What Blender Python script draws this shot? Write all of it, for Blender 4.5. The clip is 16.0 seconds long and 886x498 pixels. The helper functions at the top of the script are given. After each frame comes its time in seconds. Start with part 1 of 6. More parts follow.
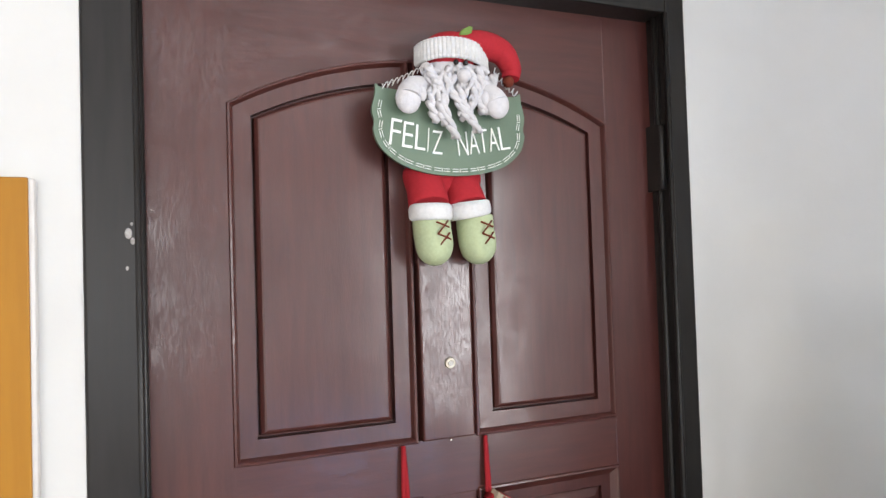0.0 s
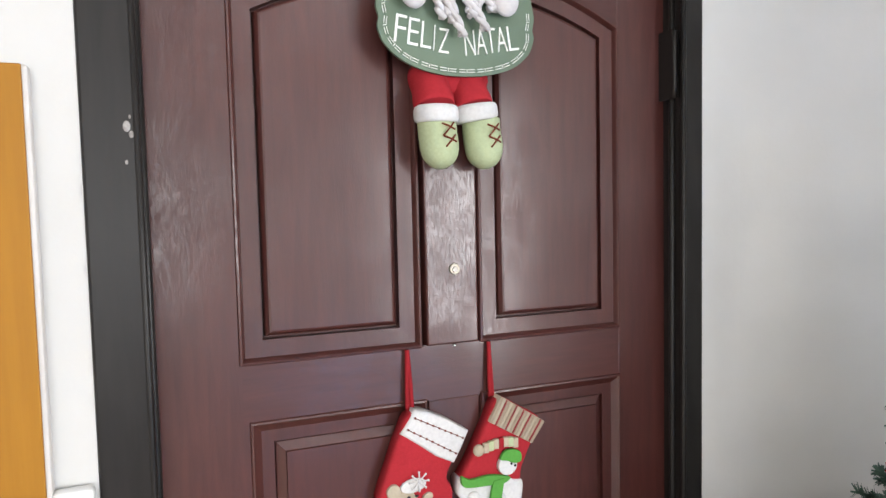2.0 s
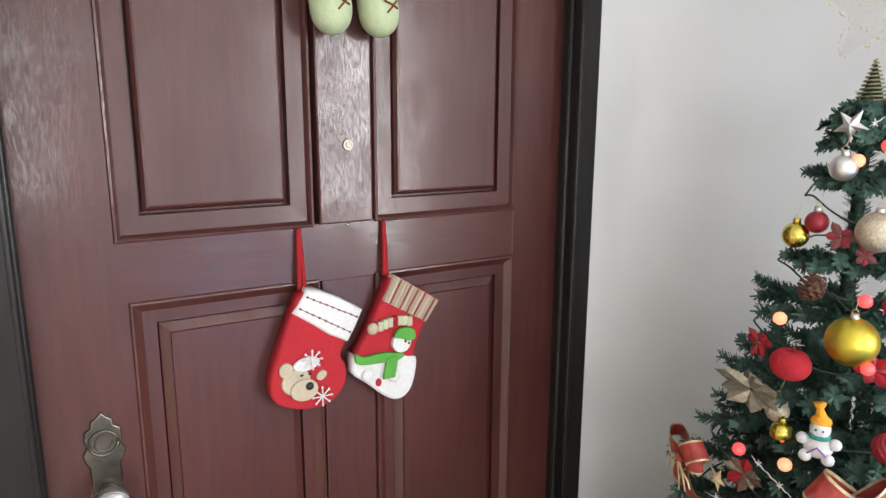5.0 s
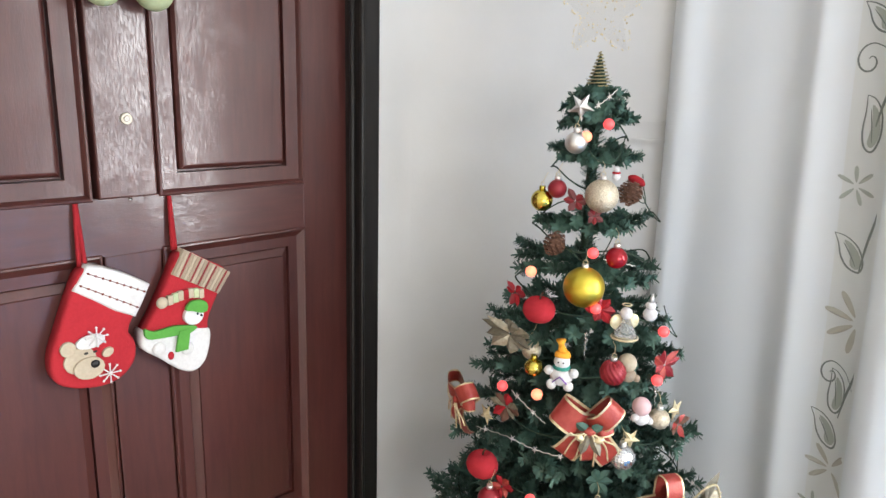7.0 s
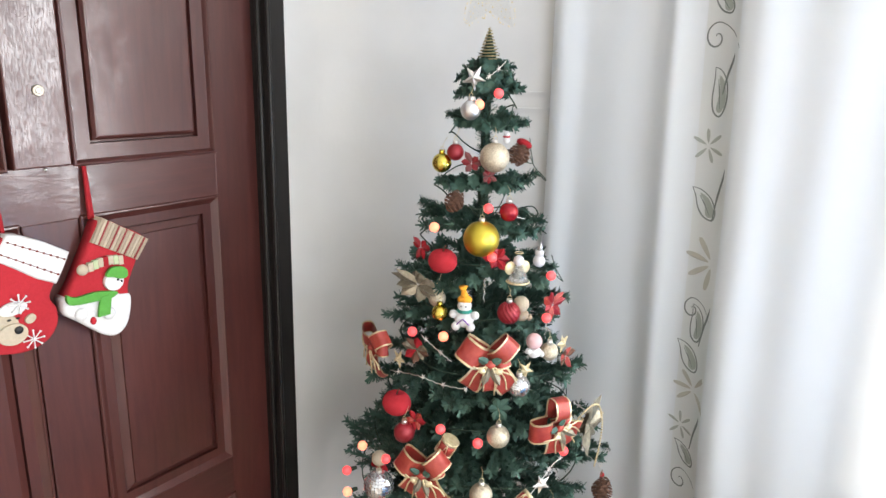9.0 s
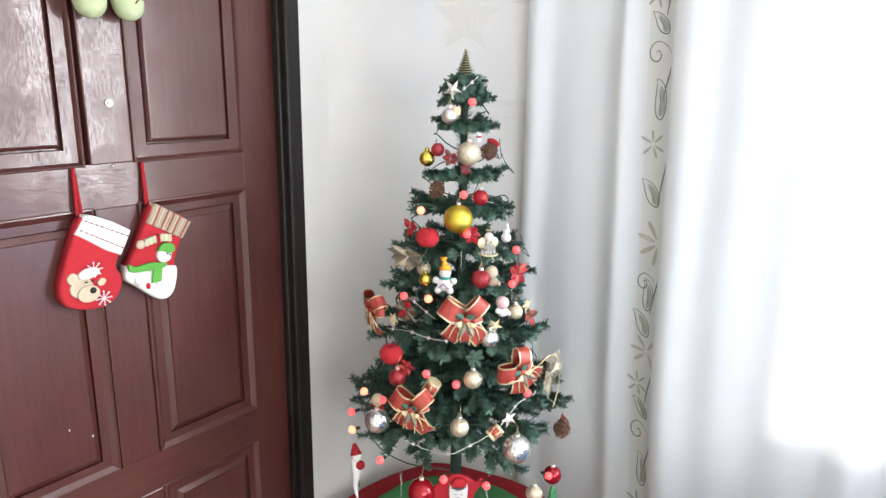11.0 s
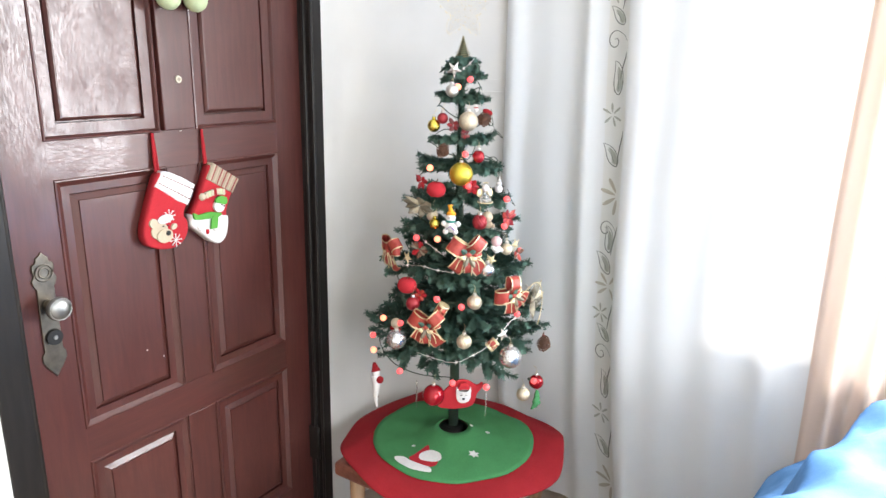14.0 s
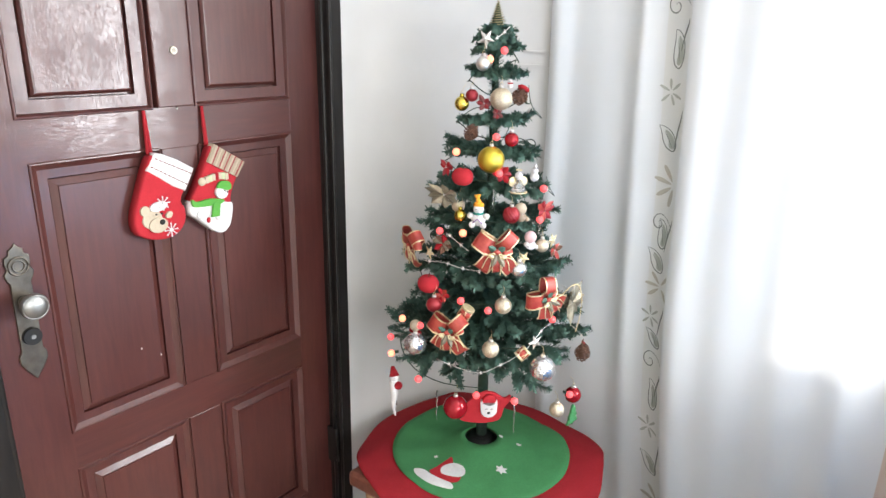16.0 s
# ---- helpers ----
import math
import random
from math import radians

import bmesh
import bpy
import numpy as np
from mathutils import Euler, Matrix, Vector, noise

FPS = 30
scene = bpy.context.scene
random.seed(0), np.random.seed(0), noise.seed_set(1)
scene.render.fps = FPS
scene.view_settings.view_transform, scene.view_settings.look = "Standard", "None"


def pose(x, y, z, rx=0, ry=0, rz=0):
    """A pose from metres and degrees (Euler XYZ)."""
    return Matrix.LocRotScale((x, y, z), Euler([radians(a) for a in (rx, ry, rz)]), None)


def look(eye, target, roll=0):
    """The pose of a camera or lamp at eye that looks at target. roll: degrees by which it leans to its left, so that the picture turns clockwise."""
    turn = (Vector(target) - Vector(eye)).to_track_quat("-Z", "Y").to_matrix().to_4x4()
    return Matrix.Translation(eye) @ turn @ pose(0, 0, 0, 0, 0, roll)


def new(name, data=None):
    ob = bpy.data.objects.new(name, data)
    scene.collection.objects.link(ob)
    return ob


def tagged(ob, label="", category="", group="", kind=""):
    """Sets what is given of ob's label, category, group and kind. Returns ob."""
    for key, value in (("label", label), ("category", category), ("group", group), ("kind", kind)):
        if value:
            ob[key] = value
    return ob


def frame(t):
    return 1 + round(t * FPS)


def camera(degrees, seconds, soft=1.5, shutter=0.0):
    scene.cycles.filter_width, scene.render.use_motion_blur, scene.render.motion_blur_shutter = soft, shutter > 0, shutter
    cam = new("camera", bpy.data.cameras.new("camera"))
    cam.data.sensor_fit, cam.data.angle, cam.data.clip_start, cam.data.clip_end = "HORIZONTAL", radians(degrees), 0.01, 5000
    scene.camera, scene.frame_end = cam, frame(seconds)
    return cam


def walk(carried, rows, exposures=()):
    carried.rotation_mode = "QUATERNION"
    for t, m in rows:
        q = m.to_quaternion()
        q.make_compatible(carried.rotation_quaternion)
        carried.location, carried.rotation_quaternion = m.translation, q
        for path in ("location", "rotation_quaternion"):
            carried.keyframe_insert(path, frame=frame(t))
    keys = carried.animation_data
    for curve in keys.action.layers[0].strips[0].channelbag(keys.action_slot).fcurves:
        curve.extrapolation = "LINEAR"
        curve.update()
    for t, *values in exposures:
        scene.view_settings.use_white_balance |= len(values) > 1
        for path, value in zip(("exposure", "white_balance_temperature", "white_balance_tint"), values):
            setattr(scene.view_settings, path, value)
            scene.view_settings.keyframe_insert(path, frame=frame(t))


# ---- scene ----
cam = camera(66.1, 16.0)
PATH = [
    (0, (0.132, 0.09, 1.643), (0.883, 1.943, 1.698), -1.8),
    (0.5, (0.131, 0.09, 1.621), (0.872, 1.947, 1.671), -1.7),
    (1, (0.123, 0.109, 1.62), (0.888, 1.957, 1.591), -1.5),
    (1.5, (0.129, 0.112, 1.606), (0.887, 1.961, 1.522), -1.4),
    (2, (0.13, 0.106, 1.59), (0.873, 1.958, 1.466), -1.3),
    (2.5, (0.124, 0.106, 1.572), (0.874, 1.953, 1.421), -1.4),
    (3, (0.121, 0.11, 1.549), (0.886, 1.947, 1.357), -1.1),
    (3.2, (0.13, 0.108, 1.543), (0.879, 1.949, 1.326), -1.0),
    (5.3, (0.151, 0.124, 1.547), (1.202, 1.775, 1.133), 0.6),
    (5.5, (0.157, 0.112, 1.545), (1.251, 1.737, 1.14), 0.8),
    (6, (0.16, 0.08, 1.546), (1.35, 1.638, 1.149), 1.3),
    (6.5, (0.154, 0.044, 1.54), (1.446, 1.513, 1.128), 1.3),
    (7, (0.137, 0.027, 1.544), (1.534, 1.385, 1.093), 1.6),
    (7.5, (0.137, 0.001, 1.537), (1.591, 1.298, 1.088), 1.8),
    (8, (0.117, -0.012, 1.543), (1.62, 1.217, 1.063), 1.7),
    (8.5, (0.079, -0.024, 1.537), (1.621, 1.152, 1.048), 1.6),
    (9, (0.042, -0.04, 1.541), (1.613, 1.085, 1.028), 1.6),
    (9.2, (0.017, -0.044, 1.533), (1.61, 1.058, 1.034), 1.5),
    (11.3, (-0.225, -0.292, 1.553), (1.325, 0.874, 1.064), 1.0),
    (11.5, (-0.282, -0.307, 1.546), (1.275, 0.847, 1.054), 1.0),
    (12, (-0.382, -0.323, 1.545), (1.214, 0.783, 1.068), 0.7),
    (12.5, (-0.509, -0.323, 1.56), (1.126, 0.702, 1.037), 2.0),
    (13, (-0.564, -0.349, 1.551), (1.071, 0.652, 0.983), 1.2),
    (13.5, (-0.554, -0.381, 1.542), (1.074, 0.65, 1.006), 1.6),
    (14, (-0.531, -0.36, 1.544), (1.094, 0.678, 1.015), 1.2),
    (14.5, (-0.483, -0.326, 1.542), (1.128, 0.724, 0.991), 1.1),
    (15, (-0.415, -0.305, 1.541), (1.171, 0.767, 0.962), 1.6),
    (15.5, (-0.348, -0.309, 1.543), (1.203, 0.809, 0.955), 1.6),
    (16, (-0.31, -0.299, 1.535), (1.206, 0.858, 0.933), 1.1),
]
EXPOSURES = [(0.0, 0.84, 6500, 10), (3.0, 0.87, 6500, 10), (5.5, 1.02, 6500, 9), (9.0, 1.22, 6450, 9), (11.5, 1.45, 6400, 9), (13.0, 1.54, 6400, 9), (16.0, 1.47, 6400, 9)]
walk(cam, [(t, look(eye, target, roll)) for t, eye, target, roll in PATH], EXPOSURES)

# ---- world, sun, window light, added rear fill ----
world = bpy.data.worlds.new("world")
scene.world = world
world.use_nodes = True
wn = world.node_tree.nodes
sky = wn.new("ShaderNodeTexSky")
sky.sky_type = "NISHITA"
sky.sun_disc = False
sky.sun_elevation = radians(22.5)
sky.sun_rotation = radians(102.9)
wn["Background"].inputs["Strength"].default_value = 0.06
world.node_tree.links.new(sky.outputs["Color"], wn["Background"].inputs["Color"])

sun_data = bpy.data.lights.new("sun", "SUN")
sun_data.energy, sun_data.angle, sun_data.color = 5.0, radians(12.0), (1.0, 0.94, 0.86)
sun = new("sun", sun_data)
sun.matrix_world = look((5.85, -1.30, 3.05), (1.5, -0.3, 1.2))

win_data = bpy.data.lights.new("window_daylight", "AREA")
win_data.shape, win_data.size, win_data.size_y = "RECTANGLE", 1.62, 1.24
win_data.energy, win_data.color = 61.0, (0.97, 0.98, 1.0)
win_lamp = new("window_daylight", win_data)
win_lamp.matrix_world = look((1.625, -1.37, 1.48), (0.0, -1.37, 1.48))


# fill lamp added behind the camera to lift door, tree and curtain; source unseen
back_data = bpy.data.lights.new("added_rear_fill", "AREA")
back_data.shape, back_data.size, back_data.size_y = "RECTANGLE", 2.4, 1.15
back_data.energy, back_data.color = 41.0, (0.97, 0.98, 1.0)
back_lamp = new("added_rear_fill", back_data)
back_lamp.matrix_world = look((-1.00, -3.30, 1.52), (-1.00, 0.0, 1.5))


# ---- materials ----
def material(name, base, rough=0.6, metal=0.0, spec=0.5):
    m = bpy.data.materials.new(name)
    m.use_nodes = True
    b = m.node_tree.nodes["Principled BSDF"]
    b.inputs["Base Color"].default_value = (*base, 1)
    b.inputs["Roughness"].default_value = rough
    b.inputs["Metallic"].default_value = metal
    b.inputs["Specular IOR Level"].default_value = spec
    return m, m.node_tree.nodes, m.node_tree.links, b


def vary(m_tuple, dark, light, scale, stretch=(1, 1, 1), detail=5.0, bump=0.0, bump_scale=None, rough_span=None):
    """Two scales of noise between two colours, with fine relief."""
    m, n, l, b = m_tuple
    tc = n.new("ShaderNodeTexCoord")
    mp = n.new("ShaderNodeMapping")
    mp.inputs["Scale"].default_value = stretch
    l.new(tc.outputs["Object"], mp.inputs["Vector"])
    fine = n.new("ShaderNodeTexNoise")
    fine.inputs["Scale"].default_value = scale
    fine.inputs["Detail"].default_value = detail
    l.new(mp.outputs["Vector"], fine.inputs["Vector"])
    broad = n.new("ShaderNodeTexNoise")
    broad.inputs["Scale"].default_value = scale * 0.12
    broad.inputs["Detail"].default_value = 2.0
    l.new(mp.outputs["Vector"], broad.inputs["Vector"])
    add = n.new("ShaderNodeMath")
    add.operation = "MULTIPLY_ADD"
    l.new(fine.outputs["Fac"], add.inputs[0])
    add.inputs[1].default_value = 0.6
    half = n.new("ShaderNodeMath")
    half.operation = "MULTIPLY"
    half.inputs[1].default_value = 0.4
    l.new(broad.outputs["Fac"], half.inputs[0])
    l.new(half.outputs[0], add.inputs[2])
    ramp = n.new("ShaderNodeValToRGB")
    ramp.color_ramp.elements[0].position, ramp.color_ramp.elements[1].position = 0.32, 0.68
    ramp.color_ramp.elements[0].color = (*dark, 1)
    ramp.color_ramp.elements[1].color = (*light, 1)
    l.new(add.outputs[0], ramp.inputs["Fac"])
    l.new(ramp.outputs["Color"], b.inputs["Base Color"])
    if rough_span:
        rr = n.new("ShaderNodeMapRange")
        rr.inputs["From Min"].default_value, rr.inputs["From Max"].default_value = 0.3, 0.7
        rr.inputs["To Min"].default_value, rr.inputs["To Max"].default_value = rough_span
        l.new(add.outputs[0], rr.inputs["Value"])
        l.new(rr.outputs["Result"], b.inputs["Roughness"])
    if bump:
        relief = n.new("ShaderNodeTexNoise")
        relief.inputs["Scale"].default_value = bump_scale or scale * 2
        relief.inputs["Detail"].default_value = 4.0
        l.new(mp.outputs["Vector"], relief.inputs["Vector"])
        bp = n.new("ShaderNodeBump")
        bp.inputs["Strength"].default_value = bump
        bp.inputs["Distance"].default_value = 0.002
        l.new(relief.outputs["Fac"], bp.inputs["Height"])
        l.new(bp.outputs["Normal"], b.inputs["Normal"])
    return m


def plain(name, base, rough=0.6, metal=0.0, spec=0.5):
    return material(name, base, rough, metal, spec)[0]


def fabric(name, base, scale=220.0, rough=0.95, bump=0.5):
    d = tuple(c * 0.88 for c in base)
    u = tuple(min(1, c * 1.06) for c in base)
    return vary(material(name, base, rough, 0, 0.15), d, u, scale, bump=bump, bump_scale=scale * 2.5)


M_wall = vary(material("wall_paint", (0.78, 0.77, 0.75), 0.85, 0, 0.25), (0.560, 0.551, 0.528), (0.615, 0.606, 0.583), 6, bump=0.12, bump_scale=90)
M_ceiling = vary(material("ceiling_paint", (0.8, 0.8, 0.79), 0.9, 0, 0.2), (0.77, 0.77, 0.76), (0.82, 0.82, 0.81), 5, bump=0.1, bump_scale=90)
M_floor = vary(material("floor_tile", (0.42, 0.33, 0.26), 0.35), (0.36, 0.28, 0.22), (0.48, 0.39, 0.31), 9, bump=0.05)


def lacquered(name, along_z):
    """Red-brown lacquered hardwood: broad tone changes, faint grain, open pores and a slightly wavy gloss."""
    m, n, l, b = material(name, (0.05, 0.013, 0.010), 0.45, 0, 0.42)
    b.inputs["Coat IOR"].default_value = 1.5
    tc = n.new("ShaderNodeTexCoord")

    def noise(stretch, scale, detail=3.0, distortion=0.0):
        mp = n.new("ShaderNodeMapping")
        mp.inputs["Scale"].default_value = stretch if along_z else stretch[::-1]
        l.new(tc.outputs["Object"], mp.inputs["Vector"])
        tex = n.new("ShaderNodeTexNoise")
        tex.inputs["Scale"].default_value, tex.inputs["Detail"].default_value, tex.inputs["Distortion"].default_value = scale, detail, distortion
        l.new(mp.outputs["Vector"], tex.inputs["Vector"])
        return tex.outputs["Fac"]

    def span(fac, lo, hi, out0, out1):
        r = n.new("ShaderNodeMapRange")
        r.inputs["From Min"].default_value, r.inputs["From Max"].default_value = lo, hi
        r.inputs["To Min"].default_value, r.inputs["To Max"].default_value = out0, out1
        l.new(fac, r.inputs["Value"])
        return r.outputs["Result"]

    def relief(fac, strength, distance, below=None):
        bp = n.new("ShaderNodeBump")
        bp.inputs["Strength"].default_value, bp.inputs["Distance"].default_value = strength, distance
        l.new(fac, bp.inputs["Height"])
        if below:
            l.new(below, bp.inputs["Normal"])
        return bp.outputs["Normal"]

    grain = noise((9, 9, 0.8), 9.0, 6.0, 0.8)
    patches = noise((1, 1, 0.6), 3.5, 2.0)
    tone = n.new("ShaderNodeMath")
    tone.operation = "MULTIPLY_ADD"
    l.new(grain, tone.inputs[0])
    tone.inputs[1].default_value = 0.45
    l.new(span(patches, 0.0, 1.0, 0.0, 0.55), tone.inputs[2])
    ramp = n.new("ShaderNodeValToRGB")
    ramp.color_ramp.elements[0].position, ramp.color_ramp.elements[1].position = 0.33, 0.67
    ramp.color_ramp.elements[0].color = (0.048, 0.0125, 0.0102, 1)
    ramp.color_ramp.elements[1].color = (0.084, 0.0235, 0.0185, 1)
    l.new(tone.outputs[0], ramp.inputs["Fac"])
    l.new(ramp.outputs["Color"], b.inputs["Base Color"])
    pore = span(noise((4.2, 4.2, 0.75), 108.0, 4.0, 0.5), 0.39, 0.57, 0.0, 1.0)
    worn = noise((1.4, 1.4, 1.0), 6.0, 4.0, 0.4)
    l.new(span(worn, 0.3, 0.7, 0.40, 0.50), b.inputs["Roughness"])
    l.new(span(worn, 0.3, 0.7, 0.09, 0.19), b.inputs["Coat Roughness"])
    wavy = relief(noise((1, 1, 0.5), 9.0, 2.0, 1.2), 0.12, 0.004)
    wear = noise((1.2, 1.2, 0.7), 20.0, 6.0, 0.6)
    dull = n.new("ShaderNodeMath")
    dull.operation = "MULTIPLY"
    l.new(span(wear, 0.34, 0.66, 0.36, 0.92), dull.inputs[0])
    l.new(span(pore, 0.0, 1.0, 0.20, 1.0), dull.inputs[1])
    l.new(dull.outputs[0], b.inputs["Coat Weight"])
    rough_skin = relief(pore, 0.24, 0.00012, wavy)
    l.new(rough_skin, b.inputs["Normal"])
    l.new(rough_skin, b.inputs["Coat Normal"])
    return m


M_door = lacquered("stained_wood", True)
M_door_x = lacquered("stained_wood_rail", False)
M_frame = vary(material("dark_frame_wood", (0.018, 0.015, 0.013), 0.4, 0, 0.28), (0.009, 0.008, 0.0075), (0.019, 0.0165, 0.015), 8, (9, 9, 1), 6, 0.05, 25, (0.30, 0.42))
M_ochre = vary(material("ochre_wood", (0.42, 0.22, 0.06), 0.5, 0, 0.3), (0.30, 0.125, 0.006), (0.37, 0.165, 0.012), 6, (9, 9, 0.7), 6, 0.10, 20, (0.5, 0.62))
M_edge = vary(material("pale_edge_band", (0.6, 0.57, 0.54), 0.6), (0.55, 0.52, 0.49), (0.64, 0.61, 0.58), 30)
M_white_plastic = plain("white_plastic", (0.68, 0.68, 0.66), 0.35)
M_blue_plastic = plain("blue_keypad", (0.05, 0.18, 0.38), 0.4)
M_pale_blue = plain("pale_blue_keypad", (0.30, 0.43, 0.54), 0.4)
M_yellow_plastic = plain("yellow_keypad", (0.56, 0.47, 0.17), 0.4)
M_dark_metal = vary(material("aged_brass", (0.16, 0.14, 0.11), 0.38, 1.0), (0.10, 0.09, 0.075), (0.24, 0.21, 0.17), 40, bump=0.5, bump_scale=60)
M_chrome = vary(material("worn_steel", (0.3, 0.3, 0.29), 0.4, 1.0), (0.20, 0.20, 0.19), (0.36, 0.36, 0.345), 40, rough_span=(0.30, 0.5))
M_black = plain("black_metal", (0.012, 0.012, 0.012), 0.45, 0.3)
M_nail = plain("bright_nail", (0.8, 0.8, 0.78), 0.25, 1.0)
M_red = fabric("red_felt", (0.40, 0.026, 0.035))
M_red_dark = fabric("dark_red_felt", (0.30, 0.018, 0.024))
M_white_felt = fabric("white_felt", (0.66, 0.65, 0.64))
M_grey_fleece = fabric("pale_grey_fleece", (0.62, 0.60, 0.61), 160)
M_cream = fabric("cream_felt", (0.47, 0.40, 0.30))
M_green_felt = fabric("green_felt", (0.065, 0.235, 0.09))
M_lime_felt = fabric("lime_felt", (0.10, 0.32, 0.06))
M_boot = fabric("pale_green_fleece", (0.43, 0.49, 0.30), bump=0.2)
M_yarn = fabric("brown_yarn", (0.16, 0.035, 0.02))
M_sign = vary(material("sage_green_board", (0.115, 0.165, 0.11), 0.55), (0.100, 0.148, 0.098), (0.13, 0.185, 0.125), 25, bump=0.1)
M_paint_white = plain("white_paint", (0.83, 0.84, 0.80), 0.55)
M_stool = vary(material("reddish_stool_wood", (0.16, 0.05, 0.03), 0.4), (0.11, 0.035, 0.022), (0.2, 0.07, 0.045), 8, (1, 9, 9), 6, 0.2)
M_leg = vary(material("light_leg_wood", (0.36, 0.22, 0.12), 0.45), (0.28, 0.165, 0.09), (0.42, 0.27, 0.155), 8, (9, 9, 1), 6, 0.2)


def cloth(name, base, through_amount):
    """A thin woven fabric that lets light through."""
    m, n, l, b = material(name, base, 0.95, 0, 0.1)
    tc = n.new("ShaderNodeTexCoord")
    weave = n.new("ShaderNodeTexNoise")
    weave.inputs["Scale"].default_value = 500
    l.new(tc.outputs["Object"], weave.inputs["Vector"])
    bp = n.new("ShaderNodeBump")
    bp.inputs["Strength"].default_value, bp.inputs["Distance"].default_value = 0.15, 0.001
    l.new(weave.outputs["Fac"], bp.inputs["Height"])
    l.new(bp.outputs["Normal"], b.inputs["Normal"])
    tr = n.new("ShaderNodeBsdfTranslucent")
    tr.inputs["Color"].default_value = (*base, 1)
    mix = n.new("ShaderNodeMixShader")
    mix.inputs["Fac"].default_value = through_amount
    l.new(b.outputs["BSDF"], mix.inputs[1])
    l.new(tr.outputs["BSDF"], mix.inputs[2])
    l.new(mix.outputs["Shader"], n["Material Output"].inputs["Surface"])
    return m


M_curtain = cloth("white_curtain_cloth", (0.76, 0.78, 0.785), 0.125)
M_beige = cloth("beige_curtain_cloth", (0.68, 0.56, 0.48), 0.16)
M_blue = vary(material("blue_cloth", (0.15, 0.32, 0.60), 0.9, 0, 0.2), (0.085, 0.22, 0.47), (0.13, 0.29, 0.56), 30, bump=0.3, bump_scale=300)
M_print = plain("grey_green_print", (0.21, 0.23, 0.21), 0.9, 0, 0.1)
M_band = cloth("pale_olive_band", (0.73, 0.74, 0.715), 0.13)
M_print_soft = plain("soft_olive_print", (0.40, 0.42, 0.37), 0.9, 0, 0.1)
M_print_tan = plain("soft_tan_print", (0.47, 0.45, 0.38), 0.9, 0, 0.1)
M_needle = vary(material("green_needles", (0.02, 0.07, 0.04), 0.6, 0, 0.3), (0.032, 0.078, 0.058), (0.085, 0.158, 0.12), 60)
M_bark = vary(material("dark_green_stem", (0.02, 0.045, 0.025), 0.8), (0.012, 0.03, 0.018), (0.03, 0.06, 0.035), 60)


# ---- mesh helpers ----
def part(name, bm, mat, parent=None, label="", smooth=False):
    me = bpy.data.meshes.new(name)
    bm.normal_update()
    bm.to_mesh(me)
    bm.free()
    for m in mat if isinstance(mat, (list, tuple)) else [mat]:
        me.materials.append(m)
    if smooth:
        me.polygons.foreach_set("use_smooth", [True] * len(me.polygons))
    ob = new(name, me)
    if parent is not None:
        ob.parent = parent
        ob.matrix_parent_inverse = parent_matrix(parent).inverted()
    if label:
        tagged(ob, label)
    return ob


def parent_matrix(ob):
    m = ob.matrix_basis.copy()
    while ob.parent is not None:
        m = ob.parent.matrix_basis @ ob.matrix_parent_inverse @ m
        ob = ob.parent
    return m


def thing(name, at, label, category, group="", kind=""):
    ob = new(name)
    ob.empty_display_size = 0.05
    ob.matrix_basis = Matrix.Translation(at)
    return tagged(ob, label, category, group, kind)


def box(bm, x0, x1, y0, y1, z0, z1, bevel=0.0, mi=0):
    r = bmesh.ops.create_cube(bm, size=1.0, matrix=Matrix.Translation(((x0 + x1) / 2, (y0 + y1) / 2, (z0 + z1) / 2)) @ Matrix.Diagonal((x1 - x0, y1 - y0, z1 - z0, 1)))
    faces = list({f for v in r["verts"] for f in v.link_faces})
    for f in faces:
        f.material_index = mi
    if bevel:
        edges = list({e for v in r["verts"] for e in v.link_edges})
        out = bmesh.ops.bevel(bm, geom=edges, offset=bevel, segments=2, affect="EDGES", profile=0.5)
        for f in out["faces"]:
            f.material_index = mi
    return bm


def boxed(*a, bevel=0.0):
    return box(bmesh.new(), *a, bevel=bevel)


def ball(bm, c, r, mi=0, u=20, v=12, squash=(1, 1, 1), turn=None):
    m = Matrix.Translation(c) @ (turn or Matrix()) @ Matrix.Diagonal((r * squash[0], r * squash[1], r * squash[2], 1))
    out = bmesh.ops.create_uvsphere(bm, u_segments=u, v_segments=v, radius=1.0, matrix=m)
    for f in {f for w in out["verts"] for f in w.link_faces}:
        f.material_index = mi
        f.smooth = True
    return out["verts"]


def cone(bm, p, q, r0, r1, seg=16, mi=0, caps=True):
    p, q = Vector(p), Vector(q)
    m = Matrix.Translation((p + q) / 2) @ (q - p).to_track_quat("Z", "Y").to_matrix().to_4x4()
    out = bmesh.ops.create_cone(bm, cap_ends=caps, segments=seg, radius1=r0, radius2=r1, depth=(q - p).length, matrix=m)
    for f in {f for w in out["verts"] for f in w.link_faces}:
        f.material_index = mi
        f.smooth = len(f.verts) == 4
    return out["verts"]


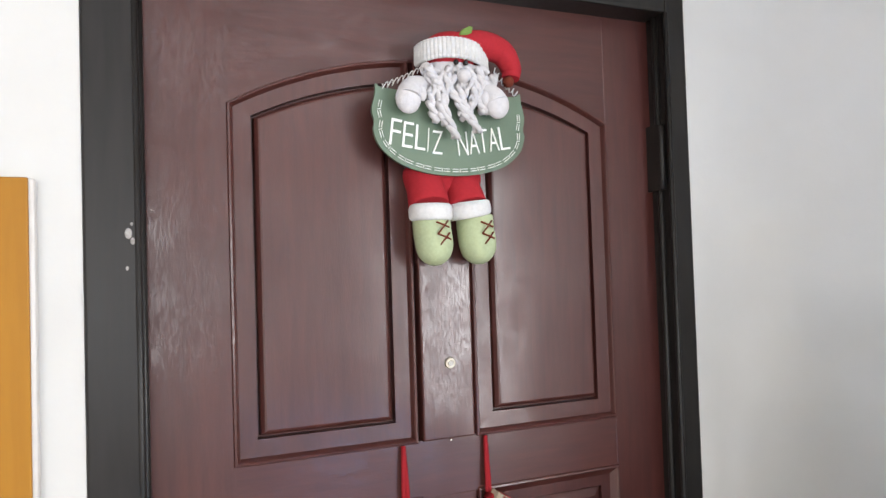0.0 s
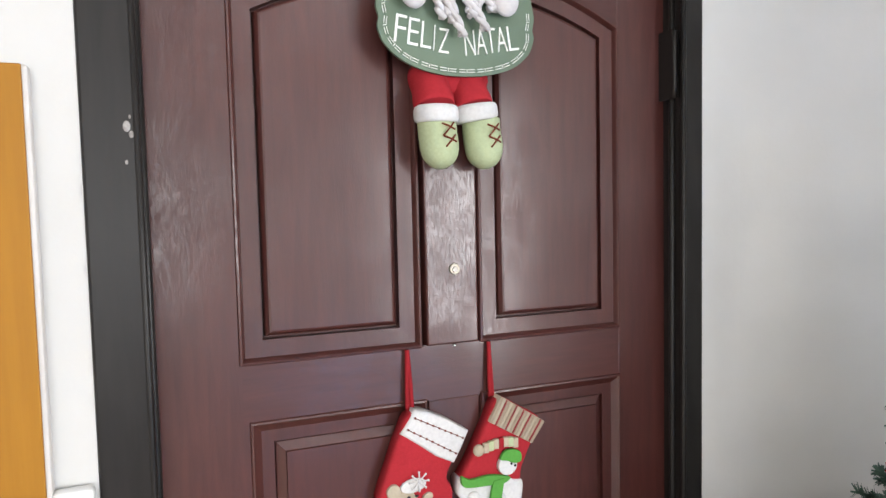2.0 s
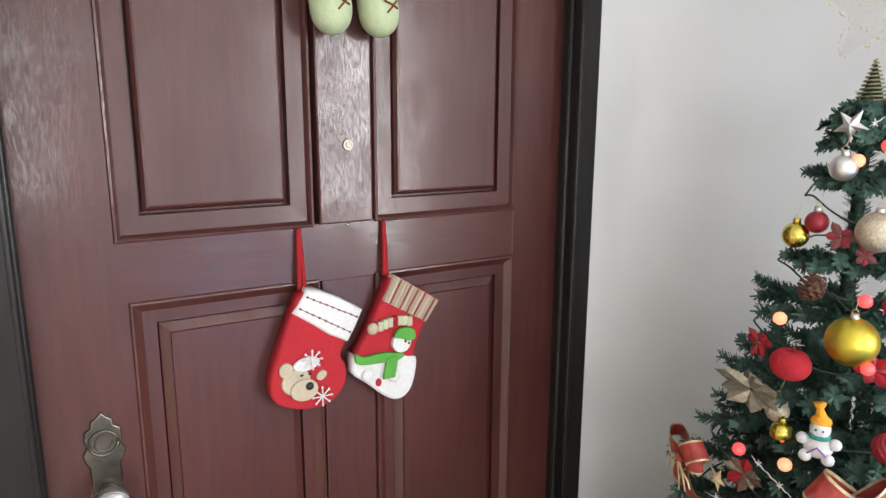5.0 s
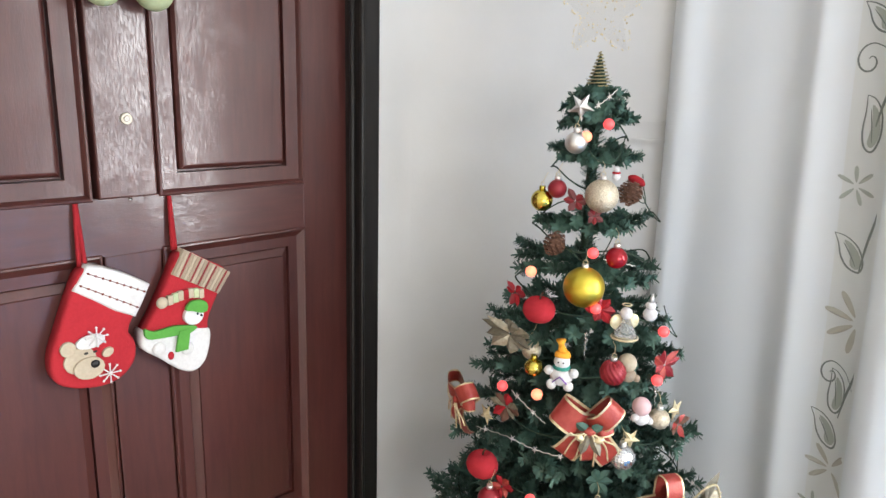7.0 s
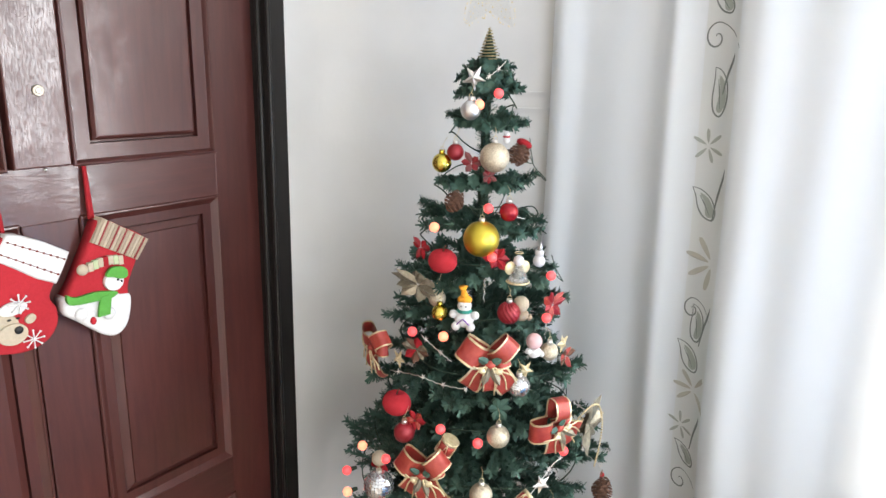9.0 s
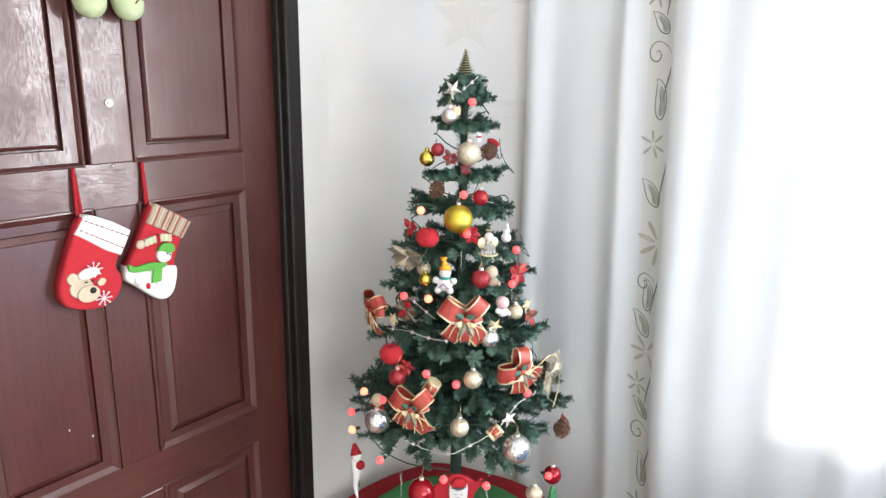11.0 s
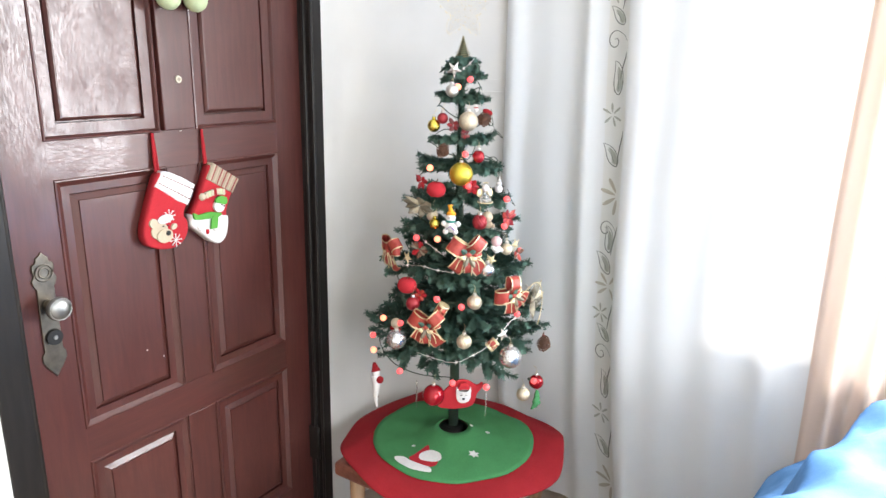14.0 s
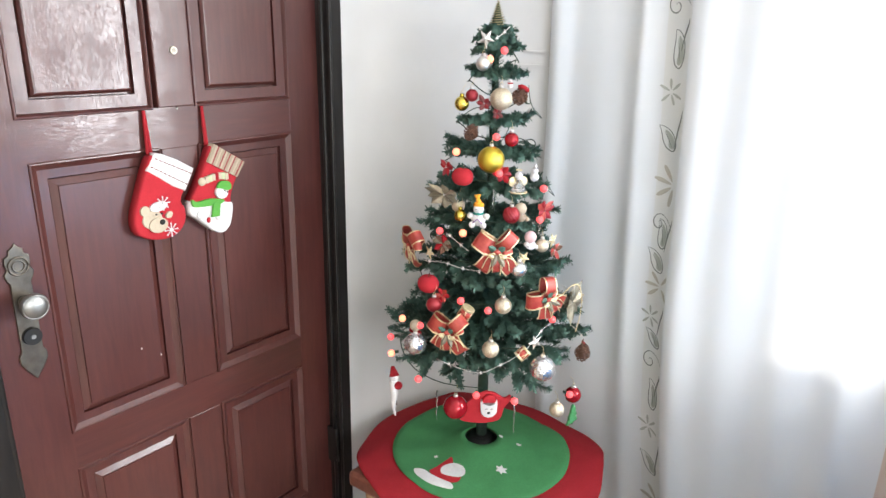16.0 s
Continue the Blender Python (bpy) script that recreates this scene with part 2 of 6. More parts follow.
def tube(bm, pts, r, seg=8, mi=0, ends=True):
    """A round tube along points; r is one radius or a function of 0..1."""
    pts = [Vector(p) for p in pts]
    rings = []
    n = len(pts)
    up = Vector((0.13, 0.21, 0.97))
    for i, p in enumerate(pts):
        d = (pts[min(i + 1, n - 1)] - pts[max(i - 1, 0)]).normalized()
        a = d.cross(up)
        if a.length < 1e-3:
            a = d.cross(Vector((1, 0, 0)))
        a.normalize()
        b = d.cross(a)
        rad = r(i / (n - 1)) if callable(r) else r
        rings.append([bm.verts.new(p + (a * math.cos(k * math.tau / seg) + b * math.sin(k * math.tau / seg)) * rad) for k in range(seg)])
    for A, B in zip(rings, rings[1:]):
        for k in range(seg):
            f = bm.faces.new((A[k], A[(k + 1) % seg], B[(k + 1) % seg], B[k]))
            f.material_index, f.smooth = mi, True
    if ends:
        for R in (rings[0][::-1], rings[-1]):
            f = bm.faces.new(R)
            f.material_index = mi
    return bm


def slab(bm, outline, y0, y1, mi=0, bevel=0.0):
    """A plate in the xz plane: outline of (x, z), front face at y0, back at y1."""
    front = [bm.verts.new((x, y0, z)) for x, z in outline]
    back = [bm.verts.new((x, y1, z)) for x, z in outline]
    n = len(outline)
    fs = [bm.faces.new(front), bm.faces.new(back[::-1])]
    for i in range(n):
        fs.append(bm.faces.new((front[(i + 1) % n], front[i], back[i], back[(i + 1) % n])))
    for f in fs:
        f.material_index = mi
    bmesh.ops.recalc_face_normals(bm, faces=fs)
    if bevel:
        es = [e for e in fs[0].edges]
        out = bmesh.ops.bevel(bm, geom=es, offset=bevel, segments=3, affect="EDGES", profile=0.5)
        for f in out["faces"]:
            f.material_index = mi
            f.smooth = True
    return bm


def spline(ctrl, steps=8, closed=False):
    """Catmull-Rom through control points of any dimension."""
    P = [np.array(c, float) for c in ctrl]
    n = len(P)
    out = []
    for i in range(n if closed else n - 1):
        p1, p2 = P[i], P[(i + 1) % n]
        p0 = P[(i - 1) % n] if closed or i > 0 else 2 * p1 - p2
        p3 = P[(i + 2) % n] if closed or i + 2 < n else 2 * p2 - p1
        for k in range(steps):
            t = k / steps
            out.append(tuple(0.5 * ((2 * p1) + (p2 - p0) * t + (2 * p0 - 5 * p1 + 4 * p2 - p3) * t * t + (3 * p1 - p0 - 3 * p2 + p3) * t ** 3)))
    if not closed:
        out.append(tuple(P[-1]))
    return out


# ---- room shell ----
X0, X1, Y0, Y1, H = -2.4, 1.60, -3.2, 1.060, 2.70
FX0, FX1, FTOP = 0.033, 1.010, 2.150      # door frame, outside
WY0, WY1, WZ0, WZ1 = -2.20, -0.010, 0.80, 2.12   # window opening
T = 0.15


def wall_piece(name, boxes):
    bm = bmesh.new()
    for b in boxes:
        box(bm, *b)
    return tagged(part(name, bm, M_wall), "off-white painted plaster wall", "wall", kind="structure")


wall_piece("wall_north", [(X0, FX0, Y1, Y1 + T, 0, H), (FX1, X1 + T, Y1, Y1 + T, 0, H), (FX0, FX1, Y1, Y1 + T, FTOP, H)])
wall_piece("wall_east", [(X1, X1 + T, WY1, Y1, 0, H), (X1, X1 + T, Y0, WY0, 0, H), (X1, X1 + T, WY0, WY1, 0, WZ0), (X1, X1 + T, WY0, WY1, WZ1, H)])
BX0, BX1 = -2.20, 0.20                    # opening added in the unseen rear wall for the fill lamp
def cove(r, n=14):
    """Softly rounded fillet added between door wall and window wall to fade their shading."""
    bm = bmesh.new()
    cx, cy = X1 - r, Y1 - r
    arc = [(cx + r * math.sin(k * math.pi / 2 / n), cy + r * math.cos(k * math.pi / 2 / n)) for k in range(n + 1)]
    rows = [[bm.verts.new((x - 0.0004, y - 0.0004, z)) for x, y in arc] for z in (0, H)]
    for k in range(n):
        bm.faces.new((rows[0][k], rows[0][k + 1], rows[1][k + 1], rows[1][k])).smooth = True
    return tagged(part("corner_fillet", bm, M_wall, None), "softly rounded off-white corner fillet added to fade the shading", "wall", kind="structure")


CR = 0.50
cove(CR, 24)
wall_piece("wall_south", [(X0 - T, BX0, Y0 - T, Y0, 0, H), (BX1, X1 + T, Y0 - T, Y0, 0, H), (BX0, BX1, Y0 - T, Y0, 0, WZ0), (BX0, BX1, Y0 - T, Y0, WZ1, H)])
wall_piece("wall_west", [(X0 - T, X0, Y0, Y1 + T, 0, H)])
tagged(part("floor", boxed(X0 - T, X1 + T, Y0 - T, Y1 + T, -0.1, 0), M_floor), "brown tiled floor", "floor", kind="structure")
tagged(part("ceiling", boxed(X0 - T, X1 + T, Y0 - T, Y1 + T, H, H + 0.1), M_ceiling), "white painted ceiling", "ceiling", kind="structure")
tagged(part("ground", boxed(-60, 60, -60, 60, -0.4, -0.3), vary(material("outside_paving", (0.3, 0.29, 0.27), 0.9), (0.26, 0.25, 0.23), (0.34, 0.33, 0.31), 2)), "pale paved ground outside the window", "ground", kind="structure")

win = thing("window_1", (X1 + 0.1, (WY0 + WY1) / 2, WZ0), "white-framed window behind the curtains", "window", kind="structure")
for a in ((WY0, WY0 + 0.04, WZ0, WZ1), (WY1 - 0.04, WY1, WZ0, WZ1), (WY0 + 0.04, WY1 - 0.04, WZ0, WZ0 + 0.04), (WY0 + 0.04, WY1 - 0.04, WZ1 - 0.04, WZ1), (-1.10, -1.06, WZ0 + 0.04, WZ1 - 0.04)):
    part("window_frame", boxed(X1 + 0.09, X1 + 0.13, *a, bevel=0.003), M_white_plastic, win)

# frame added round the fill lamp's opening, out of view
win2 = thing("added_rear_window", ((BX0 + BX1) / 2, Y0 - 0.1, WZ0), "white window frame added unseen in the rear wall for fill light", "window", kind="structure")
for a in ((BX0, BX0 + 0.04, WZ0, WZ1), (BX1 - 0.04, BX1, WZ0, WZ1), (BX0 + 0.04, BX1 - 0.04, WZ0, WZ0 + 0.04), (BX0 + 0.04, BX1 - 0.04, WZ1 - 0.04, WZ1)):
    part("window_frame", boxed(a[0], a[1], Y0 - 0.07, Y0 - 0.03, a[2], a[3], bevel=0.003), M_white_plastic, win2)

# ---- door ----
DY = 1.110                       # face of the stiles
LX0, LX1, LTOP = 0.103, 0.974, 2.100
FY = 1.056                       # face of the frame, almost flush with the plaster
JX0, JX1, JTOP = 0.098, 0.968, 2.088     # clear opening of the frame
PX = ((0.218, 0.490), (0.597, 0.867))     # upper panel openings
QX = ((0.229, 0.496), (0.597, 0.867))     # lower panel openings
MID = 0.5435


def arch(x, low=1.890, rise=0.085):
    half = 0.326
    R = (half * half + rise * rise) / (2 * rise)
    return low + rise - R + math.sqrt(max(0, R * R - (x - MID) ** 2))


frame_ob = thing("door_frame", (MID, Y1, 0), "dark brown wooden door frame with scuffed paint", "door frame", kind="structure")
for a in ((FX0, JX0, 0, FTOP), (JX1, FX1, 0, FTOP), (JX0, JX1, JTOP, FTOP)):
    part("jamb", boxed(a[0], a[1], FY, Y1 + T, a[2], a[3], bevel=0.004), M_frame, frame_ob)
for x, y, r in ((JX0 - 0.001, FY + 0.003, 0.005), (JX0 + 0.003, FY + 0.028, 0.006), (JX1 + 0.001, FY + 0.003, 0.005), (JX1 - 0.003, FY + 0.028, 0.006)):
    bm = bmesh.new()
    tube(bm, [(x, y, z) for z in (0.0, 0.7, 1.4, JTOP)], r, 8)
    part("bead", bm, M_frame, frame_ob, smooth=True)

door = thing("door_1", (MID, DY, 0), "closed dark red-brown wooden panel door with arched top panels", "door", kind="structure")
part("stile", slab(bmesh.new(), [(LX0, 0.01), (QX[0][0], 0.01), (QX[0][0], 1.281), (PX[0][0], 1.281), (PX[0][0], LTOP), (LX0, LTOP)], DY, DY + 0.035), M_door, door)
part("stile", boxed(PX[1][1], LX1, DY, DY + 0.035, 0.01, LTOP, bevel=0.002), M_door, door)
part("lock_rail", boxed(PX[0][0], PX[1][1], DY, DY + 0.035, 1.281, 1.371), M_door_x, door)
part("lower_rail", boxed(QX[0][0], QX[1][1], DY, DY + 0.035, 0.604, 0.697), M_door_x, door)
part("bottom_rail", boxed(QX[0][0], PX[1][1], DY, DY + 0.035, 0.01, 0.17), M_door_x, door)
xs = [PX[0][0] + (PX[1][1] - PX[0][0]) * i / 40 for i in range(41)]
part("top_rail", slab(bmesh.new(), [(x, arch(x)) for x in xs] + [(PX[1][1], LTOP), (PX[0][0], LTOP)], DY, DY + 0.035), M_door_x, door)
part("back_board", boxed(PX[0][0], PX[1][1], DY + 0.022, DY + 0.034, 0.1, 2.0), M_door, door)
part("centre_post", slab(bmesh.new(), [(0.499, 1.371), (0.588, 1.371), (0.588, arch(0.588)), (0.499, arch(0.499))], DY - 0.010, DY + 0.03, bevel=0.003), M_door, door)
for z0, z1 in ((0.697, 1.281), (0.17, 0.604)):
    part("mullion", boxed(0.502, 0.591, DY - 0.001, DY + 0.03, z0, z1, bevel=0.002), M_door, door)


def ring(bm, outer, inner, y_out, y_in):
    """A sloping strip between two outlines of the same count."""
    A = [bm.verts.new((x, y_out, z)) for x, z in outer]
    B = [bm.verts.new((x, y_in, z)) for x, z in inner]
    n = len(A)
    for i in range(n):
        bm.faces.new((A[i], A[(i + 1) % n], B[(i + 1) % n], B[i]))


def outline(x0, x1, z0, z1, inset, arched):
    a, b = x0 + inset, x1 - inset
    n = 14
    top = [(b + (a - b) * i / n, (arch(b + (a - b) * i / n) - inset) if arched else z1 - inset) for i in range(n + 1)]
    return [(a, z0 + inset), (b, z0 + inset)] + top


def door_panel(x0, x1, z0, z1, arched):
    o = lambda k: outline(x0, x1, z0, z1, k, arched)
    ledge = 0.006 if arched else 0.013
    bm = bmesh.new()
    for k0, y0, k1, y1 in ((-0.004, 0.0005, -0.002, -0.003), (-0.002, -0.003, 0.001, -0.0035), (0.001, -0.0035, 0.003, -0.001), (0.003, -0.001, ledge, 0.0060), (ledge, 0.0060, 0.031, 0.0064), (0.031, 0.0064, 0.0315, 0.0215)):
        ring(bm, o(k0), o(k1), DY + y0, DY + y1)
    bmesh.ops.recalc_face_normals(bm, faces=bm.faces)
    part("moulding", bm, M_door, door)
    bm = bmesh.new()
    edge = ((0.0345, 0.0215, 0.0365, 0.0080), (0.0365, 0.0080, 0.0410, 0.0020), (0.0410, 0.0020, 0.0440, 0.0008)) if arched else ((0.0325, 0.0215, 0.0335, 0.0110), (0.0335, 0.0110, 0.0470, 0.0040), (0.0470, 0.0040, 0.0480, 0.0008))
    for k0, y0, k1, y1 in edge:
        ring(bm, o(k0), o(k1), DY + y0, DY + y1)
    bm.faces.new([bm.verts.new((x, DY + 0.0008, z)) for x, z in o(edge[-1][2])])
    bmesh.ops.recalc_face_normals(bm, faces=bm.faces)
    part("raised_panel", bm, M_door, door)


for x0, x1 in PX:
    door_panel(x0, x1, 1.371, 0, True)
for x0, x1 in QX:
    door_panel(x0, x1, 0.697, 1.281, False)
    door_panel(x0, x1, 0.17, 0.604, False)

# ---- curtains and blue cover ----
def drift(y, z):
    """Where a thread that starts at y hangs at height z: the cloth drifts a little towards the hem."""
    low = min(1, max(0, (1.0 - z) / 0.9))
    return y - 0.05 * low * low * (1 if y > 0 else max(0, 1 + y / 0.3)) + 0.030 * (z - 1.6) * math.exp(-((y - 0.33) / 0.16) ** 2) + 0.003 * math.sin(5 * z + 15 * y)


def curtain(name, ys, fold, z0, z1, mat, label):
    """A hanging cloth: fold(y, h) gives x, h from 0 at the hem to 1 at the rail."""
    bm = bmesh.new()
    rows = []
    for k in range(25):
        h = k / 24
        rows.append([bm.verts.new((fold(y, h), drift(y, z0 + (z1 - z0) * h), z0 + (z1 - z0) * h)) for y in ys])
    for A, B in zip(rows, rows[1:]):
        for i in range(len(ys) - 1):
            f = bm.faces.new((A[i], A[i + 1], B[i + 1], B[i]))
            f.smooth = True
    ob = part(name, bm, mat, None, smooth=True)
    return tagged(ob, label, "curtain")


def bumps(y, marks):
    return sum(a * math.exp(-((y - c) / w) ** 2) for c, w, a in marks)


def white_fold(y, h):
    spread = 0.75 + 0.25 * h
    back = 0.03 / (1 + math.exp(-(y - 0.738) / 0.005)) + 0.030 / (1 + math.exp(-(y - 0.452) / 0.018)) + 0.030 / (1 + math.exp(-(y - 0.303) / 0.004))
    return 1.488 + back - bumps(y, ((0.700, 0.03, 0.022), (0.57, 0.08, 0.014), (0.432, 0.030, 0.026 * spread), (0.262, 0.060, 0.050), (0.13, 0.08, 0.034), (-0.03, 0.06, 0.022), (-0.18, 0.05, 0.04 * spread))) + 0.004 * math.sin(3 * h + 20 * y)


def beige_fold(y, h):
    return 1.452 - 0.025 * math.sin(70 * y + 0.6 * h) - 0.018 * math.sin(31 * y)


white_curtain = curtain("curtain", [0.755 - 1.09 * i / 240 for i in range(241)], white_fold, 0.03, 2.45, M_curtain, "white curtain with a printed strip of grey-green leaves")
curtain("curtain", [-0.285 - 0.20 * i / 40 for i in range(41)], beige_fold, 0.03, 2.45, M_beige, "beige curtain gathered in soft folds at the window")

# printed leaves on the white curtain
CZ0, CZ1 = 0.03, 2.45


def on_curtain(y, z):
    h = (z - CZ0) / (CZ1 - CZ0)
    return Vector((white_fold(y, h) - 0.0025, drift(y, z), z))


def stroke(bm, pts, w):
    pts = spline(pts, 5)
    prev = None
    for i, (y, z) in enumerate(pts):
        q, p = pts[min(i + 1, len(pts) - 1)], pts[max(i - 1, 0)]
        d = Vector((q[0] - p[0], q[1] - p[1])).normalized()
        k = 1.1 * w * (0.35 + 0.65 * math.sin(math.pi * (i + 0.5) / len(pts)))
        cur = (bm.verts.new(on_curtain(y - d.y * k, z + d.x * k)), bm.verts.new(on_curtain(y + d.y * k, z - d.x * k)))
        if prev:
            bm.faces.new((prev[0], prev[1], cur[1], cur[0]))
        prev = cur


def petal(bm, y, z, a, length, width):
    d, n = (math.cos(a), math.sin(a)), (-math.sin(a), math.cos(a))
    pts = []
    for k in range(12):
        t = k / 12 * math.tau
        u, v = length * (0.5 - 0.5 * math.cos(t)), width * math.sin(t) * (1 - 0.3 * math.cos(t))
        pts.append(bm.verts.new(on_curtain(y + d[0] * u + n[0] * v, z + d[1] * u + n[1] * v)))
    bm.faces.new(pts)


C_ = 0.338                        # middle of the printed strip


def leaf_print(y, z, w, h, lean):
    """An outlined leaf with a soft shaded half and a vein; w and h: half width and height."""
    p = lambda u, v: (y + w * u + lean * v * h, z + h * v)
    rim = [p(0.9, 1.0), (p(0.75, 0.45)), p(0.7, -0.3), p(0.3, -0.85), p(-0.5, -1.0), p(-0.95, -0.45), p(-0.7, 0.35), p(0.1, 0.85), p(0.9, 1.0)]
    bm = bmesh.new()
    stroke(bm, rim, 0.0016)
    part("print_line", bm, M_print, white_curtain, "grey-green printed line")
    bm = bmesh.new()
    half = spline([p(0.3, 0.65), p(-0.45, 0.35), p(-0.85, -0.4), p(-0.45, -0.85), p(0.1, -0.72), p(0.0, 0.0)], 3, True)
    bm.faces.new([bm.verts.new(on_curtain(a, b) + Vector((0.0004, 0, 0))) for a, b in half])
    part("print_leaf", bm, M_print_soft, white_curtain, "soft olive printed leaf")
    bm = bmesh.new()
    stroke(bm, [p(0.35, 0.5), p(0.05, 0.0), p(-0.3, -0.7)], 0.0010)
    part("print_line", bm, M_print, white_curtain, "grey-green printed line")


def swirl_print(y, z, r):
    """A spiral tendril that runs off towards the fold."""
    pts = []
    for k in range(13):
        a, q = 1.2 + 0.62 * (12 - k), r * (0.12 + 0.88 * k / 12)
        pts.append((y - q * math.cos(a), z + 1.25 * q * math.sin(a)))
    pts += [(y - 1.3 * r, z + 0.55 * r), (y - 2.2 * r, z - 0.9 * r)]
    bm = bmesh.new()
    stroke(bm, pts, 0.0015)
    part("print_line", bm, M_print, white_curtain, "grey-green printed line")


def vine_print(z0, z1):
    bm = bmesh.new()
    stroke(bm, [(C_ - 0.033, z0), (C_ - 0.026, z0 + (z1 - z0) * 0.3), (C_ - 0.014, z0 + (z1 - z0) * 0.65), (C_ - 0.006, z1)], 0.0022)
    part("print_line", bm, M_print, white_curtain, "grey-green printed line")


def flower_print(y, z, r, angles, mat):
    for a in angles:
        bm = bmesh.new()
        petal(bm, y + 0.14 * r * math.cos(a), z + 0.2 * r * math.sin(a), a, r, 0.115 * r)
        part("print_leaf", bm, mat, white_curtain, "soft olive printed petal")


def printed_repeat(z):
    """One repeat of the print, from its top edge down."""
    swirl_print(C_ + 0.014, z - 0.040, 0.024)
    leaf_print(C_ + 0.000, z - 0.145, 0.018, 0.048, -0.1)
    flower_print(C_ + 0.014, z - 0.255, 0.030, (0.5, 1.5, 2.4, 3.6, 4.4, 5.5), M_print_soft)
    vine_print(z - 0.260, z - 0.410)
    leaf_print(C_ + 0.012, z - 0.375, 0.022, 0.033, 0.2)
    flower_print(C_ - 0.016, z - 0.500, 0.052, (0.25, 1.0, 4.9, 5.7), M_print_tan)
    swirl_print(C_ + 0.018, z - 0.610, 0.021)
    leaf_print(C_ + 0.004, z - 0.640, 0.018, 0.042, -0.1)
    leaf_print(C_ + 0.016, z - 0.720, 0.022, 0.034, 0.2)
    flower_print(C_ - 0.004, z - 0.795, 0.042, (0.1, 0.9, 2.2, 3.9, 5.6), M_print_tan)
    flower_print(C_ + 0.020, z - 0.890, 0.028, (0.5, 1.5, 2.4, 3.6, 4.4, 5.5), M_print_soft)
    vine_print(z - 0.820, z - 0.940)
    vine_print(z - 0.045, z - 0.150)
    vine_print(z - 0.560, z - 0.690)
    leaf_print(C_ + 0.006, z - 0.955, 0.019, 0.026, 0.3)


bm = bmesh.new()
prev = None
for k in range(61):
    z = CZ0 + 0.005 + (CZ1 - CZ0 - 0.01) * k / 60
    cur = [bm.verts.new(on_curtain(C_ + 0.036 - 0.012 * i, z) + Vector((0.0015, 0, 0))) for i in range(7)]
    if prev:
        for i in range(6):
            bm.faces.new((prev[i], prev[i + 1], cur[i + 1], cur[i])).smooth = True
    prev = cur
part("printed_band", bm, M_band, white_curtain, "pale olive printed band", smooth=True)
for z in (2.642, 1.655, 0.668):
    printed_repeat(z)

bm = bmesh.new()
tube(bm, [(1.50, y, 2.47) for y in (0.75, 0.0, -1.0, -1.9)], 0.012, 10)
tagged(part("curtain_rod", bm, M_white_plastic, None, smooth=True), "slim white curtain rod above the window", "curtain rod")

COVER_D = (0.0, 0.02, 0.045, 0.075, 0.13, 0.20, 0.228, 0.25, 0.32, 0.6, 2.4)   # depth from the front of the seat
COVER_Z = (0.03, 0.20, 0.38, 0.455, 0.51, 0.555, 0.63, 0.70, 0.735, 0.76, 0.78)
bm = bmesh.new()
N = 130
grid = []
for i in range(N + 1):
    row = []
    for j in range(N + 1):
        u, v = i / N, j / N
        x = 0.45 + 0.95 * u
        y = -0.15 + 0.36 * max(0.0, 1.25 - x) - 0.5 * v - 1.86 * v ** 3
        d = -0.175 + 0.36 * max(0.0, 1.25 - x) - y + 0.018 * math.sin(9 * u + 1) + 0.010 * math.sin(23 * u)
        top = float(np.interp(d, COVER_D, COVER_Z))
        crease = 0.016 * abs(math.sin(5.5 * u + 13 * v)) + 0.012 * abs(math.sin(17 * v - 9 * u + 0.8)) + 0.006 * math.sin(31 * u + 24 * v)
        z = top + crease * min(1, d / 0.12) if d > 0 else 0.03
        z = 0.03 + (z - 0.03) * min(1, (u / 0.10) ** 0.6 if u > 0 else 0)
        row.append(bm.verts.new((x, y, z)))
    grid.append(row)
for i in range(N):
    for j in range(N):
        bm.faces.new((grid[i][j], grid[i + 1][j], grid[i + 1][j + 1], grid[i][j + 1]))
tagged(part("blue_cover", bm, M_blue, None, smooth=True), "light blue crumpled cloth thrown over a seat by the window", "cloth")

# ---- board and remote control beside the door ----
board = thing("wooden_board", (-0.25, Y1, 0.0), "tall ochre wooden board leaning flat on the wall", "board")
part("face", boxed(-0.46, -0.022, 1.034, 1.039, 0.0, 1.768, bevel=0.002), M_ochre, board)
part("edge_band", boxed(-0.46, -0.016, 1.039, 1.0595, 0.0, 1.768, bevel=0.004), M_edge, board, "pale grey edge band")

# ---- stool, skirt, tree ----
SX0, SX1, SY0, SY1, SZ = 0.80, 1.30, 0.355, 0.86, 0.395
stool = thing("stool", ((SX0 + SX1) / 2, (SY0 + SY1) / 2, 0), "low square reddish-brown wooden stool under the tree", "stool")
part("seat", boxed(SX0, SX1, SY0, SY1, SZ - 0.045, SZ, bevel=0.01), M_stool, stool)
for x in (SX0 + 0.05, SX1 - 0.05):
    for y in (SY0 + 0.05, SY1 - 0.05):
        bm = bmesh.new()
        cone(bm, (x, y, 0), (x, y, SZ - 0.045), 0.018, 0.024, 14)
        part("leg", bm, M_leg, stool, "light wood leg")

TX, TY = 1.14, 0.655
skirt = thing("tree_skirt", (TX - 0.03, TY - 0.02, SZ), "round red and green felt tree skirt spread over the stool", "tree skirt")


def drape(r, a, lift=0.0):
    x, y = TX - 0.03 + r * math.cos(a), TY - 0.02 + r * math.sin(a)
    over = max(SX0 - x, x - SX1, SY0 - y, y - SY1, 0)
    wave = 0.0025 * math.sin(5 * a) * r / 0.3 + 0.0015 * math.sin(11 * a + 1)
    return (x, y, SZ + 0.008 + lift + wave * (r > 0.1) - 0.30 * over + 0.048 * math.exp(-(r / 0.085) ** 2))


